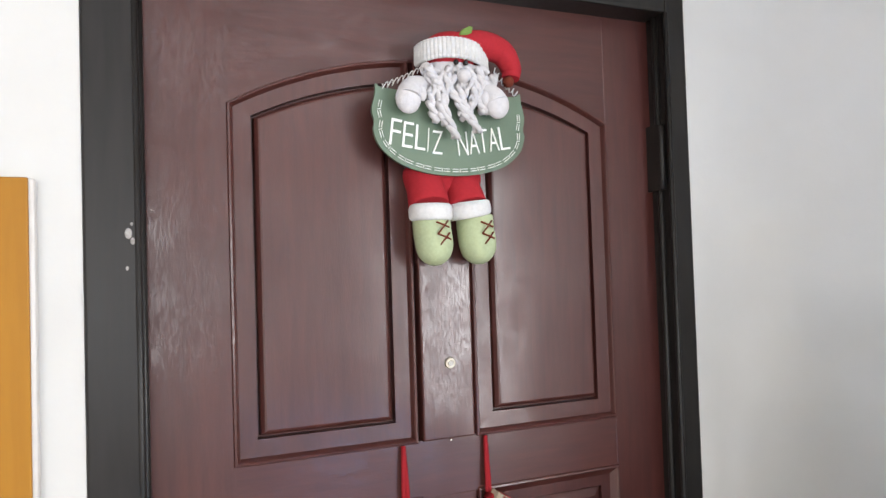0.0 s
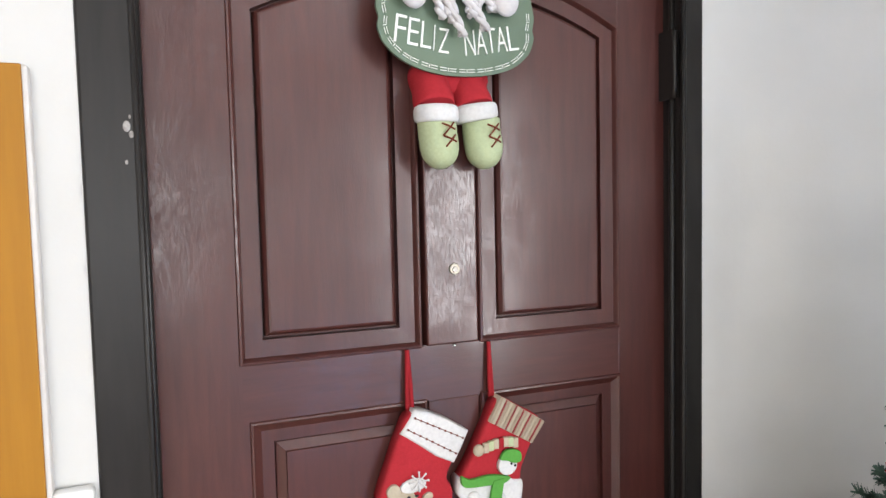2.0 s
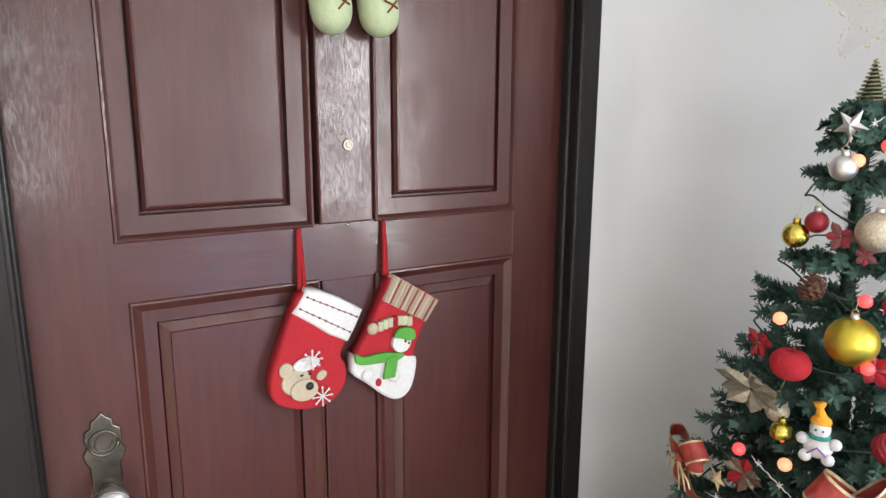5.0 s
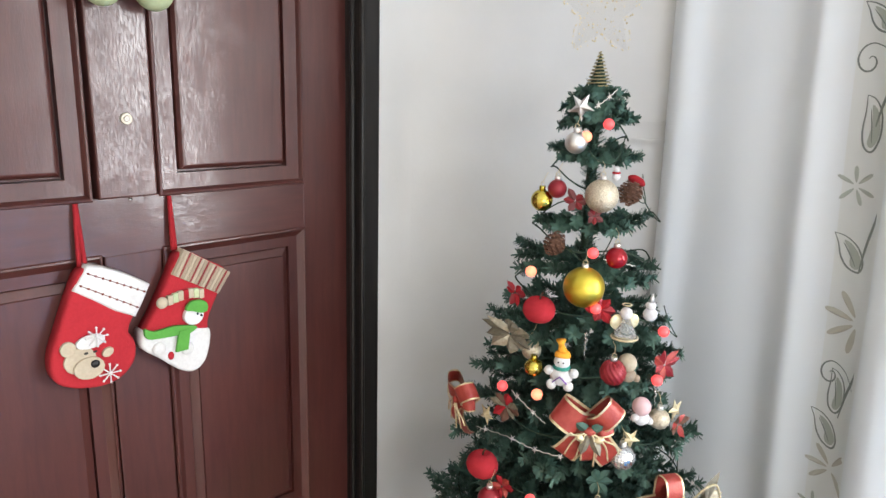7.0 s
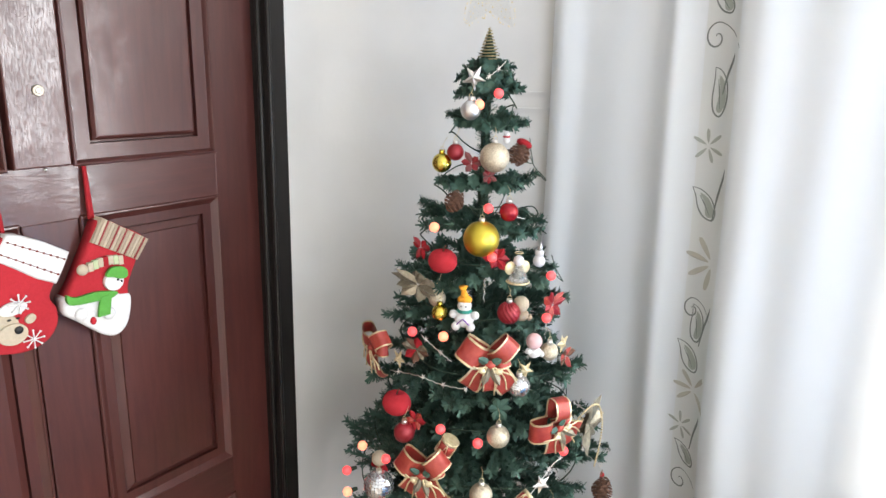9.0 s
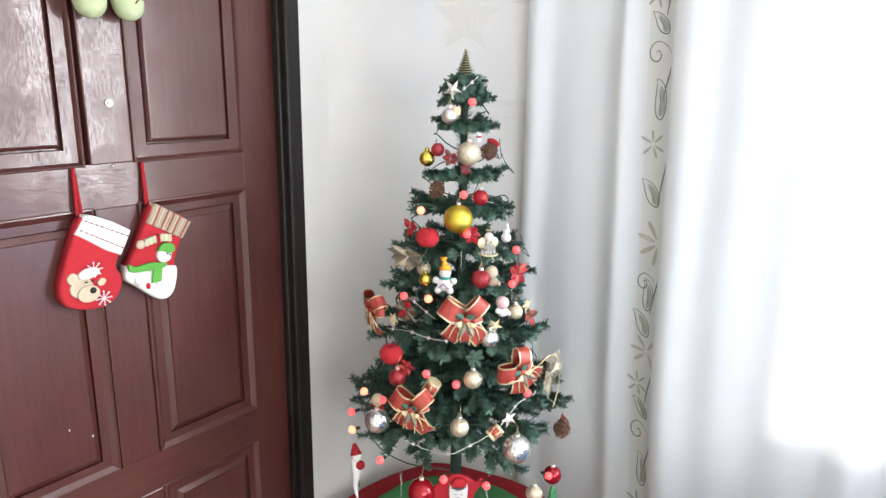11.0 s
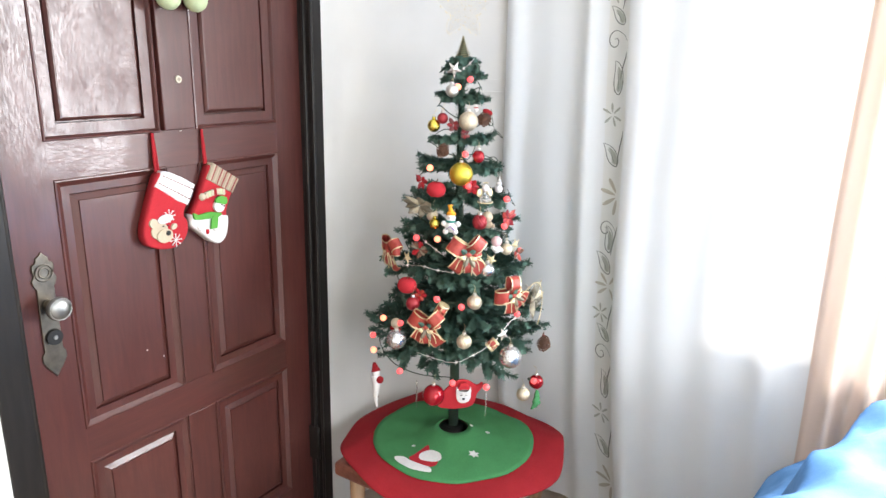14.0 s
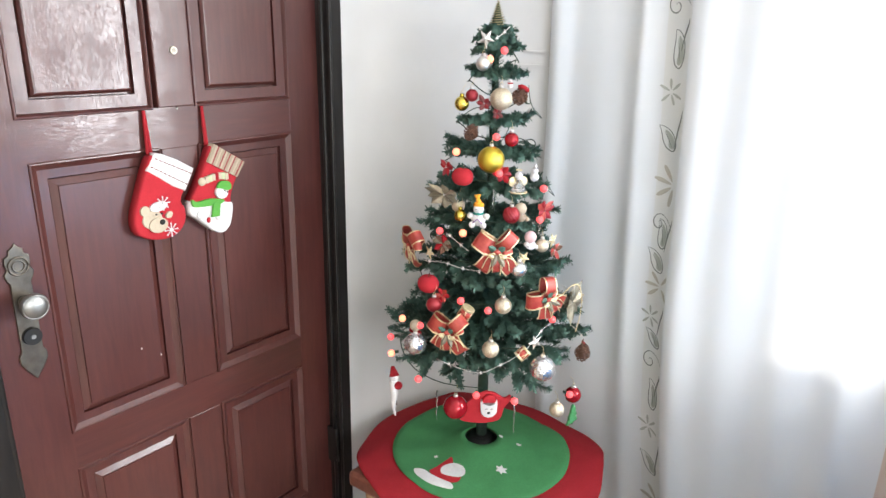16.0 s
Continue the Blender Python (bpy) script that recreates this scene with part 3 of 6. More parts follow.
def disc(r0, r1, lift, nr=12, na=72, scallop=0.0):
    bm = bmesh.new()
    rows = []
    for i in range(nr + 1):
        rows.append([bm.verts.new(drape((r0 + (r1 - r0) * i / nr) * (1 + scallop * (i / nr) * math.cos(8 * k * math.tau / na)), k * math.tau / na, lift)) for k in range(na)])
    for A, B in zip(rows, rows[1:]):
        for k in range(na):
            bm.faces.new((A[k], B[k], B[(k + 1) % na], A[(k + 1) % na]))
    geo = bmesh.ops.extrude_face_region(bm, geom=list(bm.faces))
    bmesh.ops.translate(bm, verts=[v for v in geo["geom"] if isinstance(v, bmesh.types.BMVert)], vec=(0, 0, 0.002))
    bmesh.ops.recalc_face_normals(bm, faces=bm.faces)
    return bm


part("red_border", disc(0.23, 0.350, 0.0, scallop=0.012), M_red_dark, skirt, "red felt border", smooth=True)
part("green_centre", disc(0.046, 0.252, 0.003, scallop=0.0), M_green_felt, skirt, "green felt centre", smooth=True)

tree = thing("christmas_tree", (TX, TY, SZ), "small artificial green christmas tree with sparse tiers of branches", "christmas tree")
bm = bmesh.new()
tube(bm, [(TX, TY, SZ + 0.01), (TX, TY, 0.9), (TX + 0.004, TY + 0.002, 1.3), (TX + 0.008, TY + 0.006, 1.55)], lambda t: 0.016 - 0.009 * t, 10)
part("trunk", bm, M_bark, tree)
bm = bmesh.new()
cone(bm, (TX, TY, SZ + 0.005), (TX, TY, SZ + 0.034), 0.060, 0.030, 20)
part("stand", bm, M_black, tree)


def needle_twig(bm, p, d, length, rng, count, size=0.0125):
    side = d.cross(Vector((0, 0, 1)))
    if side.length < 0.01:
        side = Vector((1, 0, 0))
    side.normalize()
    up = side.cross(d)
    for k in range(count):
        t = (k + rng.random()) / count
        a = rng.random() * math.tau
        out = (side * math.cos(a) + up * math.sin(a))
        way = (out * 0.9 + d * (0.25 + 0.5 * rng.random())).normalized()
        b = p + d * (length * t)
        w = d.cross(out).normalized() * 0.0019
        L = size * (0.7 + 0.5 * rng.random())
        bm.faces.new((bm.verts.new(b - w), bm.verts.new(b + w), bm.verts.new(b + way * L + w * 0.7), bm.verts.new(b + way * L - w * 0.7)))


def NL(length):
    """Needles are shorter on the short upper branches."""
    return 0.0115 if length < 0.08 else 0.0138


def branch_mesh(length, seed):
    rng = random.Random(seed)
    bm = bmesh.new()
    pts = [Vector((length * t, 0, length * (0.10 * t - 0.04 * t * t) * (1 if seed % 2 else 0.4))) for t in (0, 0.33, 0.66, 1)]
    tube(bm, pts, 0.0022, 5)
    for a, b in zip(pts, pts[1:]):
        needle_twig(bm, a, (b - a).normalized(), (b - a).length, rng, int(1500 * (b - a).length) + 26, NL(length))
    n = max(2, int(length / 0.048))
    for k in range(n):
        t = 0.34 + 0.62 * k / n
        s = 1 if k % 2 else -1
        p = pts[0].lerp(pts[-1], t)
        p.z = np.interp(p.x, [q.x for q in pts], [q.z for q in pts])
        L = length * (0.14 + 0.26 * (1 - t)) + 0.022
        d = Vector((0.9 + 0.4 * rng.random(), s * (0.6 + 0.3 * rng.random()), 0.30 * rng.uniform(-0.6, 1))).normalized()
        tube(bm, [p, p + d * L], 0.0015, 4)
        needle_twig(bm, p, d, L, rng, int(1700 * L) + 22, NL(length))
    me = bpy.data.meshes.new("branch")
    bm.to_mesh(me)
    bm.free()
    me.materials.append(M_needle)
    return me


TIERS = ((1.545, 0.030, 6), (1.525, 0.042, 7), (1.503, 0.056, 7), (1.448, 0.072, 8), (1.330, 0.096, 9), (1.253, 0.126, 10), (1.158, 0.152, 11), (1.078, 0.168, 12), (1.020, 0.165, 10), (0.954, 0.204, 13), (0.88, 0.200, 13), (0.81, 0.225, 14), (0.750, 0.255, 15), (0.712, 0.235, 12))
rng = random.Random(4)
for ti, (z, r, n) in enumerate(TIERS):
    meshes = [branch_mesh(r, ti * 3 + k) for k in range(2)]
    for k in range(n):
        a = math.tau * (k + 0.3 * rng.uniform(-1, 1)) / n + ti * 0.7
        ob = new("branch", meshes[k % 2])
        ob.parent = tree
        ob.matrix_parent_inverse = parent_matrix(tree).inverted()
        s = rng.uniform(0.86, 1.08)
        ob.matrix_basis = Matrix.Translation((TX, TY, z + rng.uniform(-0.007, 0.007))) @ Matrix.Rotation(a, 4, "Z") @ Matrix.Rotation(radians(rng.uniform(-5, 4)), 4, "Y") @ Matrix.Rotation(radians(rng.uniform(-14, 14)), 4, "X") @ Matrix.Diagonal((s, s, s, 1))

# needles wrapped round the trunk
bm = bmesh.new()
rng = random.Random(8)
for z0, z1 in ((0.72, 1.1), (1.1, 1.4), (1.4, 1.565)):
    needle_twig(bm, Vector((TX + 0.004, TY + 0.003, z0)), Vector((0, 0, 1)), z1 - z0, rng, int(2200 * (z1 - z0)), 0.024)
part("trunk_needles", bm, M_needle, tree)

# ---- door hardware ----
def turned(x, y0, y1, z, r0, r1, seg=24):
    bm = bmesh.new()
    cone(bm, (x, y0, z), (x, y1, z), r0, r1, seg)
    return bm


hw = thing("door_knob_set", (0.178, DY, 1.0), "ornate aged metal lock plate with a round silvery knob", "door knob")
half = [(0.0, 1.138), (0.004, 1.132), (0.009, 1.128), (0.013, 1.126), (0.014, 1.116), (0.022, 1.112), (0.024, 1.100), (0.021, 1.088), (0.027, 1.078), (0.024, 1.066), (0.019, 1.058), (0.020, 0.985), (0.020, 0.915), (0.026, 0.905), (0.026, 0.890), (0.016, 0.872), (0.008, 0.862), (0.0, 0.850)]
plate = [(0.178 + x, z) for x, z in half] + [(0.178 - x, z) for x, z in half[-2:0:-1]]
part("plate", slab(bmesh.new(), plate, DY - 0.005, DY - 0.0005, bevel=0.002), M_dark_metal, hw)
bm = bmesh.new()
for r, t in ((0.018, 0.0022), (0.011, 0.0015)):
    tube(bm, [(0.178 + r * math.cos(a * math.tau / 24), DY - 0.006, 1.092 + r * math.sin(a * math.tau / 24)) for a in range(25)], t, 6)
part("rosette", bm, M_dark_metal, hw, smooth=True)
bm = bmesh.new()
tube(bm, [(0.178, DY - 0.004, 1.02), (0.178, DY - 0.012, 1.02), (0.178, DY - 0.030, 1.02), (0.178, DY - 0.040, 1.02)], 0.012, 16)
part("neck", bm, M_dark_metal, hw)
bm = bmesh.new()
ball(bm, (0.178, DY - 0.048, 1.02), 0.0265, squash=(1, 0.55, 1), u=28, v=16)
knob = part("knob", bm, M_chrome, hw, "silvery round knob", smooth=True)
bm = bmesh.new()
tube(bm, [(0.178 + 0.0235 * math.cos(a * math.tau / 28), DY - 0.0555, 1.02 + 0.0235 * math.sin(a * math.tau / 28)) for a in range(29)], 0.0016, 6)
part("knob_rim", bm, M_chrome, knob, smooth=True)
cyl = part("lock_cylinder", turned(0.180, DY - 0.004, DY - 0.014, 0.945, 0.0185, 0.017), M_black, hw, "dark round lock cylinder")
part("key_slot", turned(0.180, DY - 0.014, DY - 0.0165, 0.945, 0.005, 0.004), M_chrome, cyl)

for zc in (1.83, 0.30):
    bm = bmesh.new()
    tube(bm, [(JX1 - 0.004, FY + 0.020, zc + dz) for dz in (-0.058, -0.03, 0.03, 0.058)], 0.006, 12)
    hinge = part("hinge", bm, M_frame, door, "dark metal barrel hinge", smooth=True)
    part("hinge_plate", boxed(JX1 - 0.010, JX1 - 0.004, FY + 0.020, DY + 0.001, zc - 0.06, zc + 0.06), M_frame, hinge)

peep = thing("peephole", (0.547, DY, 1.491), "small round brass peephole in the door's centre post", "peephole")
part("ring", turned(0.547, DY - 0.010, DY - 0.014, 1.491, 0.0092, 0.0080), plain("pale_brass", (0.42, 0.38, 0.30), 0.45, 0.3), peep)
part("lens", turned(0.547, DY - 0.014, DY - 0.0148, 1.491, 0.0048, 0.0042), plain("smoky_lens", (0.22, 0.19, 0.15), 0.2), peep)
bm = bmesh.new()
ball(bm, (0.548, DY - 0.0015, 1.367), 0.0026)
tagged(part("nail", bm, M_nail), "tiny bright nail head in the door rail", "nail")
for x, z in ((0.402, 0.832), (0.447, 0.800)):
    bm = bmesh.new()
    ball(bm, (x, DY + 0.0006, z), 0.0022, u=8, v=6, squash=(0.7, 0.3, 1.2))
    part("paint_speck", bm, M_paint_white, door, "white paint speck")
for x, z, r in ((0.084, 1.700, 0.006), (0.089, 1.690, 0.004), (0.082, 1.655, 0.0025), (0.088, 1.712, 0.002)):
    bm = bmesh.new()
    ball(bm, (x + 0.002, FY, z), r, u=10, v=6, squash=(0.8, 0.06, 1.2))
    part("paint_scuff", bm, vary(material("scuffed_paint", (0.3, 0.28, 0.26), 0.7), (0.16, 0.14, 0.13), (0.4, 0.38, 0.36), 300), frame_ob, "pale scuff in the paint")

# ---- remote control in its wall holder ----
remote = thing("remote_control", (0.003, 1.125, 1.06), "white wall-mounted remote control with a blue and yellow keypad", "remote control")
bm = boxed(-0.024, 0.030, 1.101, 1.124, 1.052, 1.238, bevel=0.007)
part("case", bm, M_white_plastic, remote, smooth=False)
part("keypad", slab(bmesh.new(), [(-0.020, 1.163), (0.026, 1.163), (0.026, 1.222), (0.017, 1.2265), (0.003, 1.228), (-0.011, 1.2265), (-0.020, 1.222)], 1.0995, 1.1012), M_pale_blue, remote, "pale blue keypad panel")
for n in range(9):
    i, j = n % 3, n // 3
    x, z = -0.0135 + i * 0.0160, 1.2120 - j * 0.0115
    m = M_yellow_plastic if i == 2 or (i == 1 and j == 0) else M_blue_plastic
    key = part("key", boxed(x - 0.007, x + 0.007, 1.0982, 1.0996, z - 0.0052, z + 0.0052, bevel=0.0006), m, remote)
    part("key_mark", boxed(x - 0.004, x + 0.004, 1.0974, 1.0982, z - 0.0024, z + 0.0024), M_white_plastic, key)
part("key", boxed(-0.018, 0.024, 1.0982, 1.0996, 1.1655, 1.1725, bevel=0.0006), M_blue_plastic, remote)
part("sensor", turned(-0.010, 1.0996, 1.0970, 1.1775, 0.0028, 0.0025, 12), M_black, remote)
part("holder", boxed(-0.027, 0.033, 1.096, 1.1245, 1.045, 1.115, bevel=0.005), M_white_plastic, remote)
remote.matrix_basis = Matrix.Translation((0.006, Y1, 1.091)) @ Matrix.Diagonal((0.88, 1, 0.90, 1))

# ---- hanging doll and its sign ----
bm = bmesh.new()
R_, W_, G_, B_, Y_, K_, L_ = range(7)
# hat: dome, ribbed white band, drooping tail and a small bell
ball(bm, (0.553, 1.075, 1.980), 0.045, R_, squash=(1.1, 0.75, 0.72))
tube(bm, spline([(0.560, 1.07, 1.985), (0.600, 1.068, 1.994), (0.635, 1.066, 1.985), (0.650, 1.064, 1.960), (0.648, 1.062, 1.942)], 6), lambda t: 0.026 - 0.012 * t, 14, R_)
ball(bm, (0.642, 1.058, 1.936), 0.009, Y_)
for k in range(27):
    t = k / 26
    a = math.pi * (1.02 + 0.96 * t)
    x, y = 0.553 + 0.058 * math.cos(a), 1.082 + 0.040 * math.sin(a)
    z = 1.972 + 0.012 * math.sin(math.pi * t) - 0.010 * t
    cone(bm, (x, y, z - 0.013), (x, y, z + 0.011), 0.0050, 0.0045, 8, W_)
    ball(bm, (x, y, z + 0.011), 0.0047, W_, u=8, v=5)
    ball(bm, (x, y, z - 0.013), 0.0052, W_, u=8, v=5)
tube(bm, spline([(0.557, 1.060, 1.992), (0.556, 1.05, 2.001), (0.562, 1.048, 2.008)], 4), 0.002, 6, G_)
slab(bm, [(0.557, 2.000), (0.561, 2.009), (0.571, 2.015), (0.577, 2.014), (0.575, 2.005), (0.567, 2.001)], 1.047, 1.050, G_)
# head with two bead eyes and a nose
ball(bm, (0.553, 1.078, 1.945), 0.038, L_, squash=(1.15, 0.8, 0.95))
for x in (0.546, 0.562):
    ball(bm, (x, 1.045, 1.956), 0.0042, K_, u=10, v=8)
ball(bm, (0.556, 1.040, 1.934), 0.011, L_)
# yarn hair and beard
rs = random.Random(12)
for k in range(14):
    s = rs.choice((-1, -1, 1, 0.4, -0.4, 1))
    x0 = 0.554 + s * rs.uniform(0.016, 0.048)
    z0 = 1.951 - rs.random() * 0.022
    length = rs.uniform(0.045, 0.075) * (1.25 if abs(x0 - 0.55) < 0.03 else 0.85)
    ph, cw = rs.random() * 6, rs.uniform(0.005, 0.008)
    for twist in (0, math.pi):
        pts = []
        for i in range(17):
            t = i / 16
            sway = 0.014 * math.sin(3.6 * t + ph) + s * 0.014 * t
            pts.append((x0 + sway + cw * 0.6 * math.cos(15 * t + ph + twist), 1.046 + 0.006 * abs(s) + cw * 0.6 * math.sin(15 * t + ph + twist) - 0.003 * math.sin(3 * t), z0 - length * t))
        tube(bm, pts, 0.0046, 7, L_)
for k in range(12):
    s = -1 if k % 2 else 1
    c = (0.553 + s * rs.uniform(0.020, 0.052), 1.050 + rs.random() * 0.008, 1.925 + rs.random() * 0.026)
    rr = rs.uniform(0.006, 0.011)
    tube(bm, [(c[0] + rr * math.cos(a * 0.7), c[1] + 0.002 * a * 0.4, c[2] + rr * math.sin(a * 0.7)) for a in range(10)], 0.0042, 6, L_)
# arms with mittens over the sign
for s, reach in ((-1, 0.082), (1, 0.061)):
    hx = 0.551 + s * reach
    tube(bm, spline([(0.551 + s * 0.035, 1.085, 1.925), (0.551 + s * (reach - 0.014), 1.062, 1.918), (hx - s * 0.002, 1.050, 1.906), (hx + s * 0.001, 1.047, 1.898)], 5), lambda t: 0.016 + 0.003 * t, 12, L_)
    ball(bm, (hx + s * 0.002, 1.045, 1.895), 0.0215, L_, squash=(0.92, 0.6, 1.05))
    ball(bm, (hx - s * 0.020, 1.043, 1.903), 0.0085, L_, squash=(0.8, 0.8, 1.3))
# body, trouser legs, cuffs, boots
ball(bm, (0.548, 1.092, 1.786), 0.046, R_, squash=(1.32, 0.42, 0.72))
ball(bm, (0.546, 1.090, 1.845), 0.055, R_, squash=(1.1, 0.32, 1.2))
for s, lean in ((-1, 0.0), (1, 0.008)):
    cx = 0.542 + s * 0.0308
    tube(bm, spline([(cx, 1.106, 1.798), (cx, 1.090, 1.768), (cx + lean * 0.4, 1.076, 1.738)], 5), lambda t: 0.0312 + 0.001 * math.sin(9 * t), 16, R_)
    pts = [(cx + lean * 0.4, 1.072, 1.742 + lean * 0.5), (cx + lean * 0.5, 1.072, 1.734 + lean * 0.5), (cx + lean * 0.5, 1.071, 1.722 + lean * 0.5), (cx + lean * 0.6, 1.071, 1.716 + lean * 0.5)]
    tube(bm, spline(pts, 4), lambda t: 0.0298 + 0.0048 * math.sin(math.pi * t) ** 0.5, 18, W_)
    bx = cx + lean + 0.003 + 0.002 * s
    tube(bm, spline([(bx, 1.073, 1.722), (bx, 1.070, 1.700), (bx + 0.001, 1.066, 1.680), (bx + 0.001, 1.064, 1.662), (bx + 0.001, 1.063, 1.647)], 5), lambda t: 0.0298 * math.sqrt(max(0.05, 1 - max(0, (t - 0.45) / 0.56) ** 2)), 18, B_)
    for a, b, c, d in ((-0.006, 1.712, 0.016, 1.704), (0.014, 1.714, -0.004, 1.694), (-0.004, 1.694, 0.019, 1.686), (0.017, 1.696, 0.000, 1.678)):
        yy = lambda u: 1.0725 - math.sqrt(max(0, 0.0305 ** 2 - u * u)) - 0.0065
        tube(bm, [(bx + a, yy(a), b), (bx + (a + c) / 2, yy((a + c) / 2) - 0.0005, (b + d) / 2), (bx + c, yy(c), d)], 0.0014, 6, Y_)
for v in bm.verts:
    if v.co.z > 1.815:
        v.co.y -= 0.010
M_leaf = fabric("olive_leaf_felt", (0.17, 0.27, 0.07))
doll = part("hanging_doll", bm, [M_red, M_white_felt, M_leaf, M_boot, M_yarn, M_black, M_grey_fleece])
tagged(doll, "plush bearded doll with red hat and pale green boots", "doll")

sign = thing("greeting_sign", (0.548, 1.05, 1.78), "sage green wooden greeting sign with white hand-painted lettering", "sign")
SC = (0.549, 1.866)


def sign_edge(k):
    """Outline of the sign, inset by k: a wide shield with two small horns."""
    ctrl = [(-0.126, 0.055), (-0.118, 0.050), (-0.098, 0.048), (-0.060, 0.044), (0.0, 0.040), (0.060, 0.044), (0.096, 0.048), (0.116, 0.050), (0.124, 0.055), (0.126, 0.040), (0.131, 0.015), (0.128, -0.004), (0.130, -0.018), (0.120, -0.042), (0.092, -0.064), (0.048, -0.077), (0.0, -0.081), (-0.048, -0.077), (-0.092, -0.063), (-0.121, -0.040), (-0.131, -0.016), (-0.129, -0.002), (-0.133, 0.015), (-0.127, 0.040)]
    out = []
    for x, z in spline(ctrl, 5, True):
        d = math.hypot(x, z * 1.5) or 1
        out.append((SC[0] + x - k * x / d, SC[1] + z - k * 1.2 * (z + 0.005) / d))
    return out


SIGN_Y = 1.058
bm = slab(bmesh.new(), sign_edge(0.0), SIGN_Y, SIGN_Y + 0.006)
bmesh.ops.triangulate(bm, faces=[f for f in bm.faces if len(f.verts) > 4])
part("board", bm, M_sign, sign)
rim = [Vector(p) for p in sign_edge(0.011)]
rim.append(rim[0])
run = [0.0]
for a, b in zip(rim, rim[1:]):
    run.append(run[-1] + (b - a).length)


def along(u):
    return Vector((float(np.interp(u, run, [p.x for p in rim])), float(np.interp(u, run, [p.y for p in rim]))))


# two thin painted dashes side by side, all round, with a short tick now and then
step = run[-1] / 42
for k in range(42):
    a, b = along(k * step), along(k * step + step * 0.70)
    if a.y > SC[1] + 0.030:
        continue
    d = (b - a).normalized()
    bm = bmesh.new()
    for off in (-0.0019, 0.0019):
        o = Vector((-d.y, d.x)) * off
        tube(bm, [(a.x + o.x, SIGN_Y - 0.0006, a.y + o.y), (b.x + o.x, SIGN_Y - 0.0006, b.y + o.y)], 0.0007, 5)
    part("painted_dash", bm, M_paint_white, sign)
    if k % 2:
        c = along(k * step + step * 0.85)
        bm = bmesh.new()
        tube(bm, [(c.x + d.y * 0.003, SIGN_Y - 0.0006, c.y - d.x * 0.003), (c.x - d.y * 0.003, SIGN_Y - 0.0006, c.y + d.x * 0.003)], 0.0007, 5)
        part("painted_tick", bm, M_paint_white, sign)


def letter(ch, x, z, w, h, turn):
    cu = bpy.data.curves.new("letter", "FONT")
    cu.body, cu.size, cu.extrude, cu.align_x, cu.offset = ch, 1.0, 0.02, "CENTER", -0.014
    tmp = bpy.data.objects.new("letter", cu)
    me = bpy.data.meshes.new_from_object(tmp)
    bpy.data.objects.remove(tmp)
    me.name = "letter"
    co = np.array([v.co[:] for v in me.vertices])
    mn, mx = co.min(0), co.max(0)
    for v in me.vertices:
        v.co = ((v.co.x - (mn[0] + mx[0]) / 2) / max(mx[0] - mn[0], 0.3 if ch != "I" else 0.9) * w, (v.co.y - mn[1]) / (mx[1] - mn[1]) * h, v.co.z * 0.05)
    me.materials.append(M_paint_white)
    ob = new("letter", me)
    ob.parent = sign
    ob.matrix_parent_inverse = parent_matrix(sign).inverted()
    ob.matrix_basis = Matrix.Translation((x - 0.007, SIGN_Y - 0.001, z)) @ Matrix.Rotation(radians(90), 4, "X") @ Matrix.Rotation(radians(turn), 4, "Z")
    return ob


for i, ch in enumerate("FELIZ"):
    letter(ch, (0.457, 0.478, 0.499, 0.512, 0.528)[i], 1.829 - 0.0028 * i, 0.017, 0.040 - 0.001 * i, -8 + i)
for i, ch in enumerate("NATAL"):
    letter(ch, (0.574, 0.594, 0.611, 0.630, 0.650)[i], 1.817 + 0.0030 * i, 0.0175, 0.037, 5 + i)
for s, x0, x1 in ((-1, 0.507, 0.432), (1, 0.628, 0.668)):
    bm = bmesh.new()
    turns = 9 if s < 0 else 6
    pts = []
    for i in range(turns * 10 + 1):
        t = i / (turns * 10)
        a = i * math.tau / 10
        pts.append((x0 + (x1 - x0) * t + 0.0018 * math.cos(a), 1.060 + 0.004 * math.sin(a), 1.956 - (0.040 if s < 0 else 0.036) * t ** 0.8 + 0.005 * math.cos(a)))
    tube(bm, pts, 0.0009, 5)
    part("coil", bm, plain("white_wire", (0.75, 0.75, 0.73), 0.4), sign, "coiled white wire", smooth=True)


sign.matrix_basis = Matrix.Translation((0.5455, 1.05, 1.78)) @ Matrix.Diagonal((0.972, 1, 1, 1))

# ---- stockings ----
def puffy(outl, y0, y1, mat_index=0, bm=None):
    """A stuffed felt shape: its front swells towards the middle."""
    bm = bm or bmesh.new()
    return slab(bm, outl, y0, y1, mat_index, bevel=min(0.006, (y1 - y0) * 0.45))


def strap(parent, x, z0, z1, spread):
    for s in (-1, 1):
        bm = bmesh.new()
        tube(bm, spline([(x, DY - 0.006, z1), (x + s * spread * 0.6, DY - 0.009, (z0 + z1) / 2), (x + s * spread, DY - 0.012, z0)], 5), lambda t: 0.0036, 8)
        part("strap", bm, M_red_dark, parent, smooth=True)


def felt(parent, name, outl, y, mat, depth=0.003, label="", closed=True):
    return part(name, slab(bmesh.new(), outl, y, y + depth, bevel=min(0.001, depth * 0.3)), mat, parent, label)


def oval(cx, cz, rx, rz, turn=0.0, n=18):
    c, s = math.cos(turn), math.sin(turn)
    return [(cx + c * rx * math.cos(i * math.tau / n) - s * rz * math.sin(i * math.tau / n), cz + s * rx * math.cos(i * math.tau / n) + c * rz * math.sin(i * math.tau / n)) for i in range(n)]


